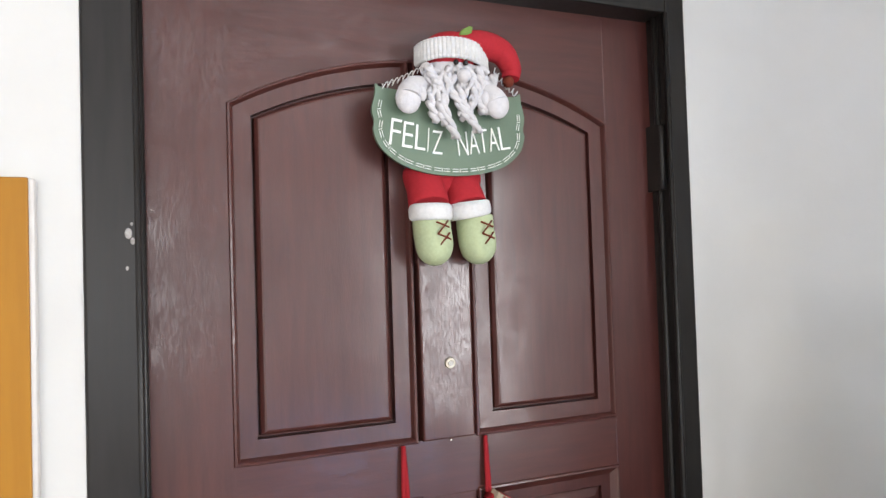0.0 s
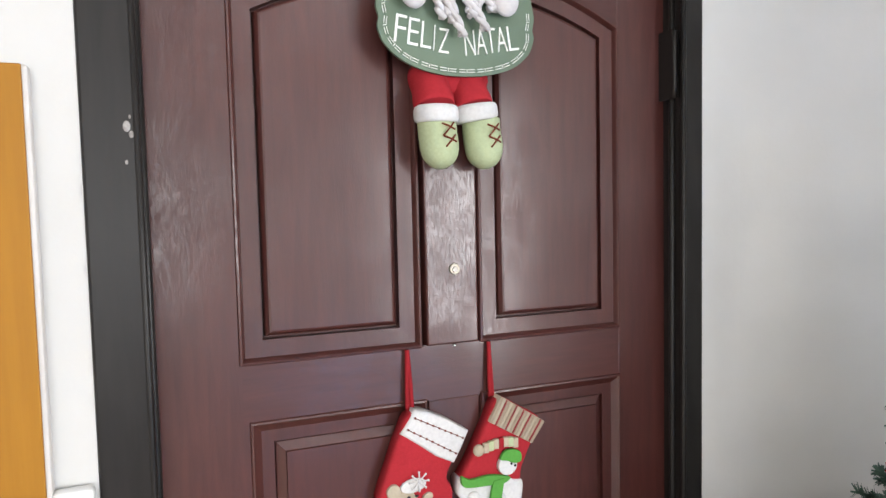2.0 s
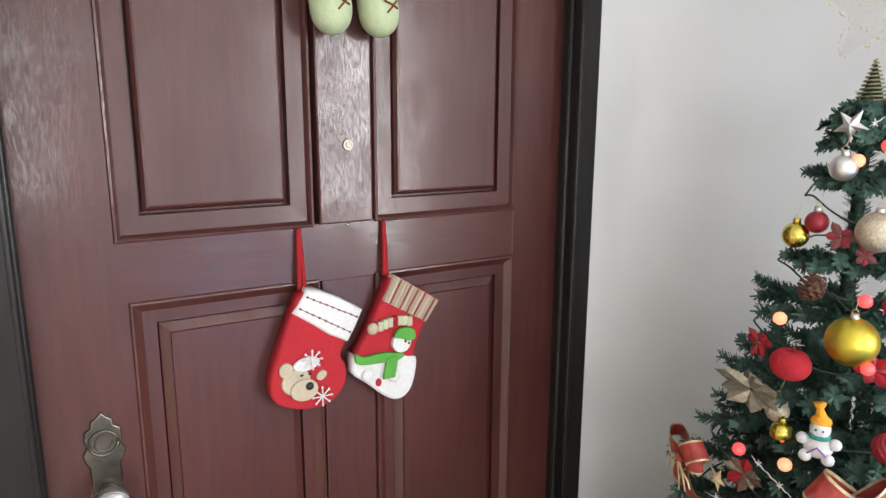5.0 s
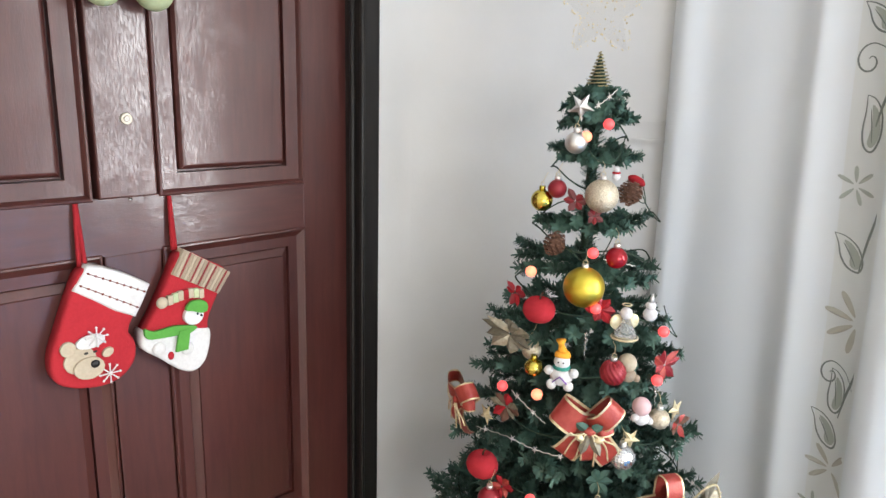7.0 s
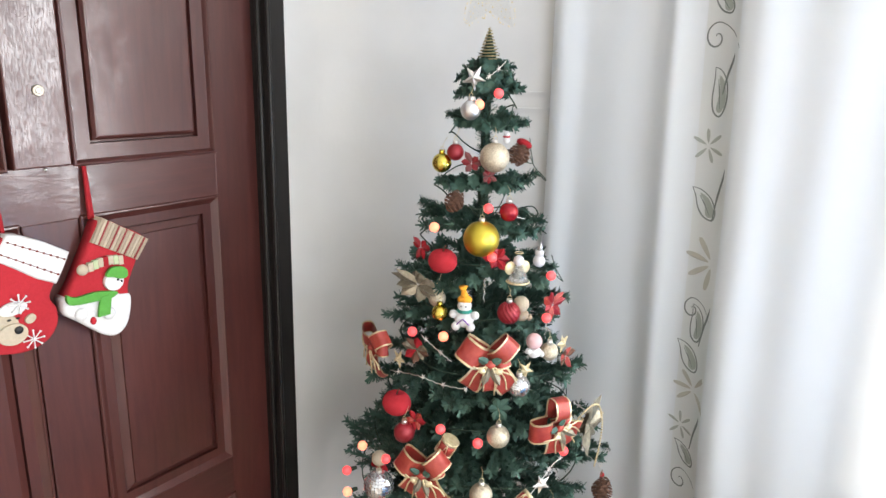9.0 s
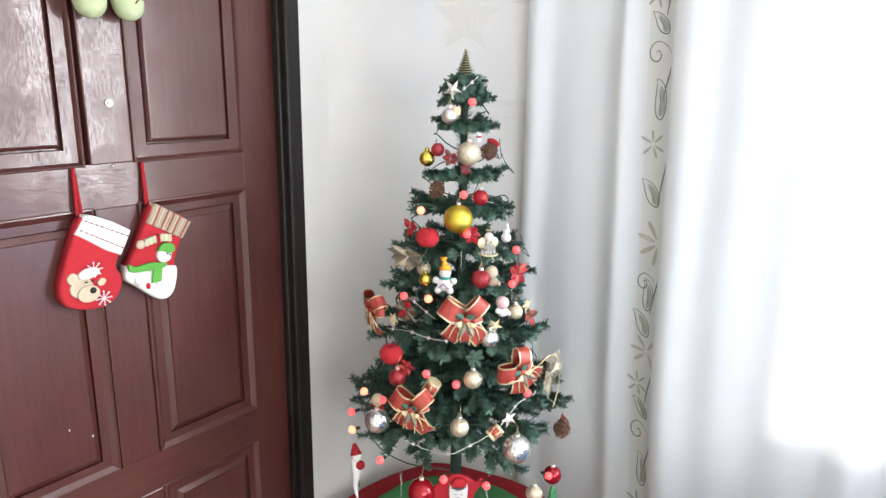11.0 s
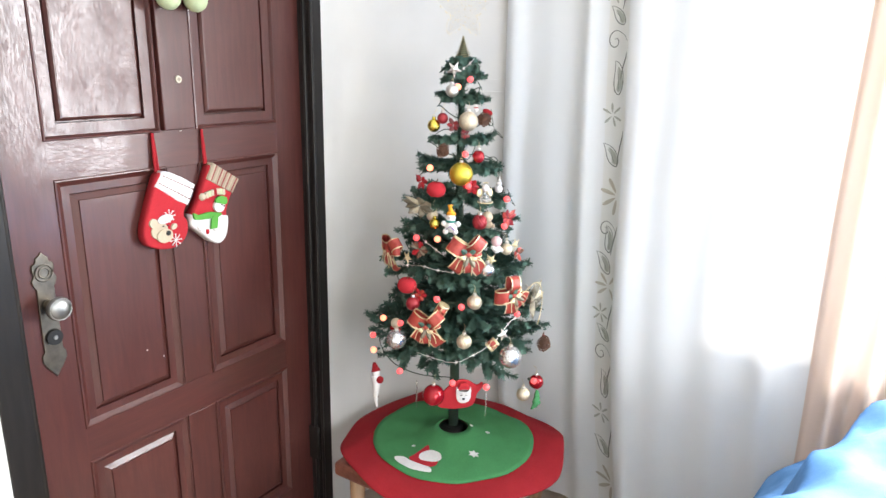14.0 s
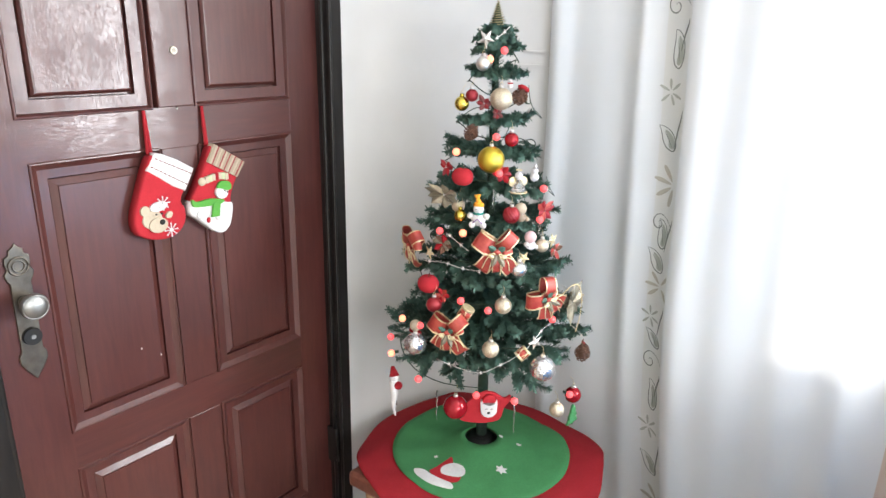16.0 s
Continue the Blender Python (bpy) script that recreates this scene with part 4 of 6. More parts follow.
def snowflake(parent, cx, cz, r, y):
    bm = bmesh.new()
    for k in range(8):
        a = k * math.tau / 8
        e = (cx + r * math.cos(a), y, cz + r * math.sin(a))
        tube(bm, [(cx, y, cz), e], 0.0011, 6)
        ball(bm, e, 0.0019, u=8, v=6)
    ball(bm, (cx, y, cz), 0.003, u=10, v=6)
    part("snowflake", bm, M_white_felt, parent, "white snowflake")


SF = 1.078            # front of the socks
sockA = thing("christmas_stocking", (0.466, DY, 1.366), "red felt stocking with white cuff and cream bear face", "stocking", "stockings on the door")
body = spline([(0.462, 1.272), (0.505, 1.258), (0.545, 1.232), (0.532, 1.190), (0.519, 1.160), (0.528, 1.138), (0.525, 1.108), (0.505, 1.085), (0.474, 1.077), (0.434, 1.085), (0.409, 1.104), (0.406, 1.140), (0.423, 1.190), (0.442, 1.240)], 4, True)
part("sock", puffy(body, SF, 1.1055), M_red, sockA, smooth=True)
part("cuff", puffy([(0.467, 1.277), (0.486, 1.272), (0.520, 1.255), (0.556, 1.231), (0.544, 1.206), (0.530, 1.181), (0.500, 1.197), (0.470, 1.221), (0.443, 1.241), (0.455, 1.260)], SF - 0.004, 1.1065), M_white_felt, sockA, "white cuff with two rows of dark stitches", smooth=True)
for row in range(2):
    bm = bmesh.new()
    for i in range(9):
        t = (i + 0.5) / 9
        u = 0.24 + 0.48 * row
        x = (0.467 + 0.089 * t) * (1 - u) + (0.443 + 0.087 * t) * u
        z = (1.276 - 0.045 * t) * (1 - u) + (1.241 - 0.060 * t) * u
        ball(bm, (x, SF - 0.0042, z), 0.0019, u=8, v=6)
    pts = [((0.467 + 0.089 * t) * (1 - u) + (0.443 + 0.087 * t) * u, SF - 0.0038, (1.276 - 0.045 * t) * (1 - u) + (1.241 - 0.060 * t) * u) for t in (0.03, 0.35, 0.65, 0.97)]
    tube(bm, pts, 0.0007, 5)
    part("stitching", bm, M_yarn, sockA, "row of dark red stitches")
strap(sockA, 0.466, 1.272, 1.368, 0.004)
felt(sockA, "applique", oval(0.444, 1.130, 0.023, 0.021, 0.3), SF - 0.004, M_cream, 0.005, "cream face patch")
felt(sockA, "applique", oval(0.429, 1.152, 0.011, 0.012), SF - 0.005, M_cream, 0.005, "cream ear")
felt(sockA, "applique", oval(0.484, 1.134, 0.009, 0.007, 0.6), SF - 0.005, M_cream, 0.005, "cream ear")
felt(sockA, "applique", oval(0.455, 1.116, 0.022, 0.018), SF - 0.008, M_cream, 0.006, "cream muzzle")
felt(sockA, "applique", oval(0.460, 1.158, 0.021, 0.011, 0.1), SF - 0.007, M_white_felt, 0.004, "white cap patch")
bm = bmesh.new()
ball(bm, (0.463, SF - 0.009, 1.122), 0.0065, squash=(1, 0.6, 1))
part("nose_button", bm, M_black, sockA, "black button")
for x in (0.452, 0.465):
    bm = bmesh.new()
    ball(bm, (x, SF - 0.0065, 1.141), 0.0026, squash=(1.3, 0.5, 0.7), u=10, v=6)
    part("eye_bead", bm, M_black, sockA, "black bead")
snowflake(sockA, 0.468, 1.165, 0.015, SF - 0.0105)
snowflake(sockA, 0.484, 1.099, 0.015, SF - 0.006)

sockB = thing("christmas_stocking", (0.612, DY, 1.366), "red and white felt stocking with striped cuff and snowman patch", "stocking", "stockings on the door")
body = spline([(0.616, 1.276), (0.660, 1.256), (0.700, 1.228), (0.680, 1.190), (0.661, 1.152), (0.658, 1.130), (0.657, 1.105), (0.646, 1.074), (0.626, 1.061), (0.600, 1.070), (0.565, 1.100), (0.540, 1.121), (0.537, 1.142), (0.560, 1.178), (0.592, 1.236)], 4, True)
part("sock", puffy(body, SF, 1.1055), M_red, sockB, smooth=True)
toe = spline([(0.541, 1.152), (0.565, 1.146), (0.590, 1.142), (0.612, 1.148), (0.640, 1.136), (0.6595, 1.130), (0.659, 1.104), (0.648, 1.073), (0.626, 1.059), (0.600, 1.068), (0.565, 1.098), (0.538, 1.120), (0.5355, 1.138)], 4, True)
part("toe", puffy(toe, SF - 0.003, 1.1065), M_white_felt, sockB, "white felt toe", smooth=True)
M_tan = fabric("tan_felt", (0.33, 0.26, 0.19))
M_tan_pale = fabric("pale_tan_felt", (0.42, 0.35, 0.26))
M_wine = fabric("dull_red_felt", (0.26, 0.04, 0.045))
stripes = [M_tan, M_tan_pale, M_wine, M_tan, M_tan_pale, M_tan, M_wine, M_tan_pale, M_tan, M_wine, M_tan, M_tan_pale, M_wine, M_tan, M_tan_pale, M_tan, M_wine, M_tan]
wide = [0.55 if m is M_wine else 1.0 for m in stripes]
P = lambda t, u: ((0.618 + 0.086 * t) * (1 - u) + (0.595 + 0.083 * t) * u, (1.281 - 0.054 * t) * (1 - u) + (1.240 - 0.048 * t) * u)
cuff = part("cuff", slab(bmesh.new(), [P(0, 0), P(1, 0), P(1, 1), P(0, 1)], SF - 0.0035, 1.1065, bevel=0.001), M_cream, sockB, "beige and red striped cuff")
for i, m in enumerate(stripes):
    t0, t1 = sum(wide[:i]) / sum(wide) + 0.004, sum(wide[:i + 1]) / sum(wide) - 0.004
    part("stripe", slab(bmesh.new(), [P(t0, 0.01), P(t1, 0.01), P(t1, 0.99), P(t0, 0.99)], SF - 0.0045, SF - 0.003), m, cuff)
strap(sockB, 0.612, 1.276, 1.368, 0.0025)
felt(sockB, "applique", oval(0.628, 1.163, 0.018, 0.017), SF - 0.008, M_white_felt, 0.008, "white round head patch")
felt(sockB, "applique", spline([(0.612, 1.176), (0.622, 1.189), (0.640, 1.189), (0.652, 1.182), (0.652, 1.168), (0.640, 1.166), (0.625, 1.172)], 3, True), SF - 0.011, M_lime_felt, 0.006, "green cap patch")
for i in range(7):
    t = i / 7
    x, z = 0.582 + 0.066 * t, 1.1985 + 0.009 * math.sin(2.6 * t) - 0.007 * t
    felt(sockB, "scarf_stripe", [(x, z - 0.008), (x + 0.0092, z - 0.008), (x + 0.0092, z + 0.008), (x, z + 0.008)], SF - 0.010, (M_cream, M_boot, M_cream, M_red_dark)[i % 4], 0.007)
bm = bmesh.new()
ball(bm, (0.573, SF - 0.006, 1.196), 0.010, squash=(1, 0.7, 1))
part("pompom", bm, M_cream, sockB, "cream pompom", smooth=True)
felt(sockB, "applique", spline([(0.540, 1.158), (0.556, 1.150), (0.590, 1.152), (0.618, 1.147), (0.632, 1.142), (0.618, 1.134), (0.590, 1.135), (0.556, 1.137), (0.541, 1.142)], 3, True), SF - 0.010, M_lime_felt, 0.007, "green scarf")
felt(sockB, "applique", [(0.598, 1.142), (0.619, 1.144), (0.612, 1.106), (0.590, 1.106)], SF - 0.012, M_lime_felt, 0.006, "green scarf end")
for x, z in ((0.563, 1.117), (0.613, 1.106)):
    bm = bmesh.new()
    ball(bm, (x, SF - 0.005, z), 0.012, squash=(1, 0.5, 0.95))
    part("mitten", bm, M_white_felt, sockB, "white padded mitten", smooth=True)
bm = bmesh.new()
ball(bm, (0.583, SF - 0.005, 1.100), 0.006, squash=(0.9, 0.6, 1.2))
part("button", bm, M_red, sockB, "red felt button", smooth=True)
for x in (0.634, 0.641):
    bm = bmesh.new()
    ball(bm, (x, SF - 0.009, 1.1655 - (x - 0.634) * 0.6), 0.0022, u=8, v=6)
    part("eye_bead", bm, M_black, sockB, "black bead")

sockA.matrix_basis = Matrix.Translation((0.466, DY, 1.366)) @ Matrix.Diagonal((1, 1, 0.972, 1))
sockB.matrix_basis = Matrix.Translation((0.607, DY, 1.366)) @ Matrix.Diagonal((0.93, 1, 0.966, 1))

# ---- felt shapes on the skirt ----
def skirt_patch(name, pts, mat, lift, label):
    bm = bmesh.new()
    lo, hi = [], []
    for x, y in pts:
        dx, dy = x - (TX - 0.03), y - (TY - 0.02)
        p = Vector(drape(math.hypot(dx, dy), math.atan2(dy, dx), 0.005 + lift))
        lo.append(bm.verts.new(p))
        hi.append(bm.verts.new(p + Vector((0, 0, 0.0018))))
    bm.faces.new(hi)
    n = len(pts)
    for i in range(n):
        bm.faces.new((lo[i], lo[(i + 1) % n], hi[(i + 1) % n], hi[i]))
    bmesh.ops.recalc_face_normals(bm, faces=bm.faces)
    part(name, bm, mat, skirt, label)


skirt_patch("patch", spline([(0.905, 0.712), (0.918, 0.690), (0.915, 0.660), (0.925, 0.625), (0.918, 0.592), (0.903, 0.585), (0.893, 0.615), (0.885, 0.648), (0.888, 0.690)], 3, True), M_white_felt, 0.0, "white felt patch")
skirt_patch("patch", spline([(0.918, 0.668), (0.945, 0.668), (0.985, 0.662), (1.000, 0.655), (0.975, 0.630), (0.955, 0.592), (0.925, 0.598)], 3, True), M_red, 0.001, "red felt patch")
skirt_patch("patch", spline([(0.935, 0.640), (0.955, 0.655), (0.985, 0.640), (0.990, 0.612), (0.972, 0.590), (0.950, 0.598)], 3, True), M_white_felt, 0.003, "white felt patch")
for cx, cy, r in ((1.046, 0.523, 0.017), (1.148, 0.592, 0.006), (0.985, 0.700, 0.006), (1.17, 0.545, 0.008)):
    skirt_patch("snowflake", [(cx + r * (1 if i % 2 else 0.55) * math.cos(i * math.tau / 12), cy + r * (1 if i % 2 else 0.55) * math.sin(i * math.tau / 12)) for i in range(12)], M_white_felt, 0.0, "white felt snowflake")

# chipped plaster along the edges of the door frame
rc = random.Random(21)
for k in range(16):
    left = k < 9
    x = FX0 - 0.0005 if left else FX1 + 0.0005
    z = rc.uniform(1.10, 1.62) if left else rc.uniform(1.95, 2.12)
    bm = bmesh.new()
    ball(bm, (x, FY, z), rc.uniform(0.0015, 0.004), u=8, v=5, squash=(0.35, 0.12, rc.uniform(1.2, 3.0)))
    part("plaster_chip", bm, M_wall, frame_ob, "chip of white plaster")

# ---- tree ornaments ----
M_gold = vary(material("shiny_gold", (0.60, 0.48, 0.08), 0.22, 1.0), (0.52, 0.41, 0.05), (0.68, 0.55, 0.12), 30)
M_gold_matt = vary(material("satin_gold", (0.62, 0.48, 0.06), 0.42, 1.0), (0.56, 0.43, 0.04), (0.70, 0.55, 0.09), 30)
M_champagne = vary(material("champagne_glitter", (0.70, 0.60, 0.44), 0.5, 0.85), (0.46, 0.38, 0.26), (0.86, 0.78, 0.62), 420, bump=0.9, bump_scale=500)
M_silver = vary(material("satin_silver", (0.72, 0.70, 0.67), 0.4, 1.0), (0.64, 0.62, 0.59), (0.8, 0.78, 0.75), 60)
M_mirror = plain("mirror_facet", (0.74, 0.75, 0.76), 0.24, 1.0)
M_grout = plain("grey_tile_gap", (0.22, 0.22, 0.22), 0.7)
M_red_gloss = plain("red_glass", (0.30, 0.008, 0.016), 0.10, 0.35)
M_red_satin = plain("red_satin", (0.27, 0.018, 0.026), 0.38, 0.3)
M_ribbon = vary(material("red_ribbon", (0.40, 0.05, 0.04), 0.38, 0.15), (0.27, 0.022, 0.02), (0.43, 0.075, 0.05), 70, bump=0.35, bump_scale=260, rough_span=(0.28, 0.5))
M_gold_ribbon = vary(material("gold_ribbon", (0.58, 0.45, 0.22), 0.4, 0.5), (0.48, 0.38, 0.20), (0.80, 0.70, 0.46), 120)
M_dull_leaf = vary(material("dull_champagne_leaf", (0.20, 0.17, 0.12), 0.5, 0.4), (0.11, 0.095, 0.065), (0.27, 0.24, 0.175), 120)
M_dusky = fabric("dusky_pink_ribbon", (0.20, 0.075, 0.075), 120)
M_pale_leaf = vary(material("pale_champagne_leaf", (0.36, 0.31, 0.23), 0.42, 0.5), (0.24, 0.205, 0.145), (0.46, 0.41, 0.31), 160, bump=0.3)
M_pine = vary(material("pine_cone_brown", (0.10, 0.045, 0.025), 0.8), (0.06, 0.025, 0.015), (0.15, 0.07, 0.04), 120)
M_skin = plain("pink_plush", (0.66, 0.44, 0.44), 0.9)
M_orange = fabric("orange_felt", (0.80, 0.36, 0.04))
M_teal = fabric("teal_felt", (0.05, 0.25, 0.20))
m_clear, n_, l_, b_ = material("clear_plastic", (0.85, 0.85, 0.82), 0.08)
b_.inputs["Transmission Weight"].default_value = 0.8
M_clear = m_clear
m_bulb, n_, l_, b_ = material("lit_red_bulb", (0.8, 0.10, 0.10), 0.3)
b_.inputs["Emission Color"].default_value = (1.0, 0.07, 0.075, 1)
b_.inputs["Emission Strength"].default_value = 0.45
M_bulb = m_bulb
m_bulb, n_, l_, b_ = material("bright_orange_bulb", (0.9, 0.3, 0.16), 0.3)
b_.inputs["Emission Color"].default_value = (1.0, 0.20, 0.11, 1)
b_.inputs["Emission Strength"].default_value = 1.0
M_bulb_hot = m_bulb


def hung(name, at, label, category, group="", tilt=0.0):
    """An ornament's root, turned so that its local -y looks away from the trunk."""
    a = math.atan2(at[1] - TY, at[0] - TX)
    ob = thing(name, at, label, category, group)
    ob.matrix_basis = Matrix.Translation(at) @ Matrix.Rotation(a + math.pi / 2, 4, "Z") @ Matrix.Rotation(tilt, 4, "Y")
    return ob


def lpart(name, bm, mat, parent, label="", smooth=False):
    ob = part(name, bm, mat, None, label, smooth)
    ob.parent = parent
    return ob


def bauble(at, r, mat, label, facets=False, ribs=0):
    ob = hung("bauble", at, label, "bauble", "baubles on the tree")
    bm = bmesh.new()
    if facets:
        bmesh.ops.create_uvsphere(bm, u_segments=26, v_segments=16, radius=r)
        rf = random.Random(int(r * 1e5))
        for f in list(bm.faces):
            f.smooth = False
        for v in bm.verts:
            v.co += Vector((rf.uniform(-1, 1), rf.uniform(-1, 1), rf.uniform(-1, 1))) * r * 0.012
        tiles = set(bm.faces)
        bmesh.ops.inset_individual(bm, faces=list(tiles), thickness=r * 0.018, depth=r * 0.010)
        for f in bm.faces:
            f.material_index = 0 if f in tiles else 1
    else:
        ball(bm, (0, 0, 0), r, u=112 if ribs else 32, v=20)
        if ribs:
            for v in bm.verts:
                a = math.atan2(v.co.y, v.co.x) + v.co.z / r * 0.8
                v.co *= 1 + 0.045 * math.sin(ribs * a)
    lpart("ball", bm, [mat, M_grout] if facets else mat, ob, smooth=not facets)
    bm = bmesh.new()
    cone(bm, (0, 0, r * 0.94), (0, 0, r * 0.94 + 0.007), 0.0055, 0.0050, 12)
    lpart("cap", bm, M_silver if mat is not M_gold else M_gold, ob)
    bm = bmesh.new()
    tube(bm, [(0.0035 * math.cos(a * 0.6), 0, r * 0.94 + 0.0095 + 0.0035 * math.sin(a * 0.6)) for a in range(11)], 0.0006, 5)
    tube(bm, [(0, 0, r * 0.94 + 0.012), (0.002, 0.004, r * 0.94 + 0.022), (0, 0.012, r * 0.94 + 0.028)], 0.0005, 4)
    lpart("hook", bm, M_gold_ribbon, ob)
    return ob


bauble((1.056, 0.635, 1.471), 0.0175, M_silver, "satin silver bauble near the top of the tree")
bauble((1.057, 0.582, 1.393), 0.0260, M_champagne, "champagne glitter bauble on the tree")
bauble((1.024, 0.671, 1.378), 0.0175, M_gold, "shiny gold bauble on the tree")
bauble((1.035, 0.650, 1.398), 0.0150, M_red_satin, "small red satin bauble on the tree")
bauble((1.008, 0.571, 1.258), 0.0315, M_gold_matt, "large satin gold bauble on the tree")
bauble((0.959, 0.620, 1.125), 0.0145, M_gold, "small shiny gold bauble on the tree")
bauble((1.019, 0.515, 1.133), 0.0195, M_red_satin, "ribbed red bauble on the tree", ribs=14)
bauble((1.083, 0.464, 1.053), 0.0165, M_champagne, "champagne glitter bauble on the tree")
bauble((1.011, 0.483, 1.007), 0.0200, M_mirror, "silver mirror-tile bauble on the tree", facets=True)
bauble((0.893, 0.643, 0.912), 0.0190, M_red_satin, "red satin bauble on the tree")
bauble((0.963, 0.491, 0.927), 0.0200, M_champagne, "champagne glitter bauble on the tree")
bauble((0.852, 0.667, 0.816), 0.0268, M_mirror, "silver mirror-tile bauble on the tree", facets=True)
bauble((0.938, 0.505, 0.819), 0.0205, M_champagne, "champagne glitter bauble on the tree")
bauble((0.990, 0.391, 0.785), 0.0305, M_mirror, "large silver mirror-tile bauble on a low branch", facets=True)
bauble((0.880, 0.562, 0.668), 0.0300, M_red_gloss, "red glass bauble hanging under the lowest branches")
bauble((1.040, 0.370, 0.660), 0.0185, M_champagne, "small champagne glitter bauble on a low branch")
bauble((1.128, 0.372, 0.662), 0.0210, M_red_gloss, "red glass bauble on a low branch")
bauble((1.049, 0.543, 1.303), 0.0170, M_red_gloss, "dusky red bauble on the tree")

# soft red fabric apples
def apple(at, r):
    ob = hung("fabric_apple", at, "soft red fabric apple hanging on the tree", "ornament", "fabric apples")
    bm = bmesh.new()
    ball(bm, (0, 0, 0), r, u=24, v=16, squash=(1.05, 0.95, 0.9))
    for v in bm.verts:
        k = math.hypot(v.co.x, v.co.y) / r
        v.co.z -= 0.25 * r * math.exp(-(k / 0.3) ** 2) * (1 if v.co.z > 0 else -0.7)
    lpart("flesh", bm, M_red, ob, smooth=True)
    bm = bmesh.new()
    tube(bm, [(0, 0, r * 0.6), (0.002, 0, r * 0.9), (0.005, 0, r * 1.15)], 0.0014, 6)
    lpart("stalk", bm, M_pine, ob)


apple((0.975, 0.628, 1.215), 0.025)
apple((0.906, 0.672, 0.955), 0.026)


def pine_cone(at, r, red_top, label):
    ob = hung("pine_cone", at, label, "pine cone", "pine cones", tilt=0.5)
    bm = bmesh.new()
    for k in range(58):
        t = k / 57
        a = k * 2.39996
        z = r * (1.0 - 2.0 * t)
        rad = r * 0.85 * math.sin(math.pi * (0.12 + 0.80 * t)) ** 0.8
        d = Vector((math.cos(a), math.sin(a), -0.45 + 0.6 * t)).normalized()
        c = Vector((0, 0, z)) + d * rad * 0.55
        e = Vector((0, 0, z)) + d * rad
        s = Vector((-math.sin(a), math.cos(a), 0)) * r * 0.20
        u = Vector((0, 0, r * 0.05))
        v = [bm.verts.new(p) for p in (c - s * 0.4 - u, c + s * 0.4 - u, e + s - u, e - s - u, c - s * 0.4 + u, c + s * 0.4 + u, e + s + u, e - s + u)]
        for q in ((0, 1, 2, 3), (7, 6, 5, 4), (0, 4, 5, 1), (1, 5, 6, 2), (2, 6, 7, 3), (3, 7, 4, 0)):
            bm.faces.new([v[i] for i in q])
    ball(bm, (0, 0, 0), r * 0.6, squash=(0.8, 0.8, 1.3), u=12, v=8)
    lpart("cone_body", bm, M_pine, ob)
    if red_top:
        bm = bmesh.new()
        ball(bm, (0, 0, r * 0.8), r * 0.66, squash=(1, 0.9, 0.5), u=18, v=10)
        lpart("cap", bm, M_red_dark, ob, "dark red cap", smooth=True)


pine_cone((1.097, 0.555, 1.400), 0.023, True, "brown pine cone with a red cap")
pine_cone((1.012, 0.632, 1.316), 0.021, False, "brown pine cone among the branches")
pine_cone((1.151, 0.366, 0.775), 0.024, False, "brown pine cone on a low branch")


def star(at, r, mat, tilt=0.2, label="silver star ornament on the tree"):
    ob = hung("star", at, label, "star", "star ornaments", tilt)
    bm = bmesh.new()
    pts = [(r * (1 if k % 2 == 0 else 0.42) * math.sin(k * math.tau / 10), r * (1 if k % 2 == 0 else 0.42) * math.cos(k * math.tau / 10)) for k in range(10)]
    ringv = [bm.verts.new((x, 0, z)) for x, z in pts]
    f, b = bm.verts.new((0, -r * 0.28, 0)), bm.verts.new((0, r * 0.28, 0))
    for k in range(10):
        bm.faces.new((ringv[k], ringv[(k + 1) % 10], f))
        bm.faces.new((ringv[(k + 1) % 10], ringv[k], b))
    bmesh.ops.recalc_face_normals(bm, faces=bm.faces)
    lpart("star_body", bm, mat, ob)


star((1.076, 0.643, 1.526), 0.0235, M_silver, 0.55)
star((1.031, 0.482, 1.030), 0.018, M_gold_ribbon, 0.6, "pale gold star ornament on the tree")
star((1.010, 0.425, 0.835), 0.020, M_silver, 0.9)
star((0.945, 0.700, 1.020), 0.020, M_gold_ribbon, 0.4, "pale gold star ornament on the tree")
star((1.118, 0.455, 1.060), 0.020, M_gold_ribbon, 1.0, "pale gold star ornament on the tree")


def ribbon(parent, name, pts, w, side):
    """A ribbon with gold edges along points in local space; w: half its width, laid along the vector side."""
    pts = [Vector(p) for p in spline(pts, 6)]
    bm = bmesh.new()
    prev = None
    for i, p in enumerate(pts):
        d = (pts[min(i + 1, len(pts) - 1)] - pts[max(i - 1, 0)]).normalized()
        nrm = side.cross(d) * 0.0006
        cur = [[bm.verts.new(p + side * w * k + nrm * q) for k in (-1, -0.82, 0.82, 1)] for q in (1, -1)]
        if prev:
            for q in (0, 1):
                for k in range(3):
                    f = (prev[q][k], prev[q][k + 1], cur[q][k + 1], cur[q][k])
                    f = bm.faces.new(f if q == 0 else f[::-1])
                    f.material_index, f.smooth = (0 if k == 1 else 1), True
        prev = cur
    return lpart(name, bm, [M_ribbon, M_gold_ribbon], parent)


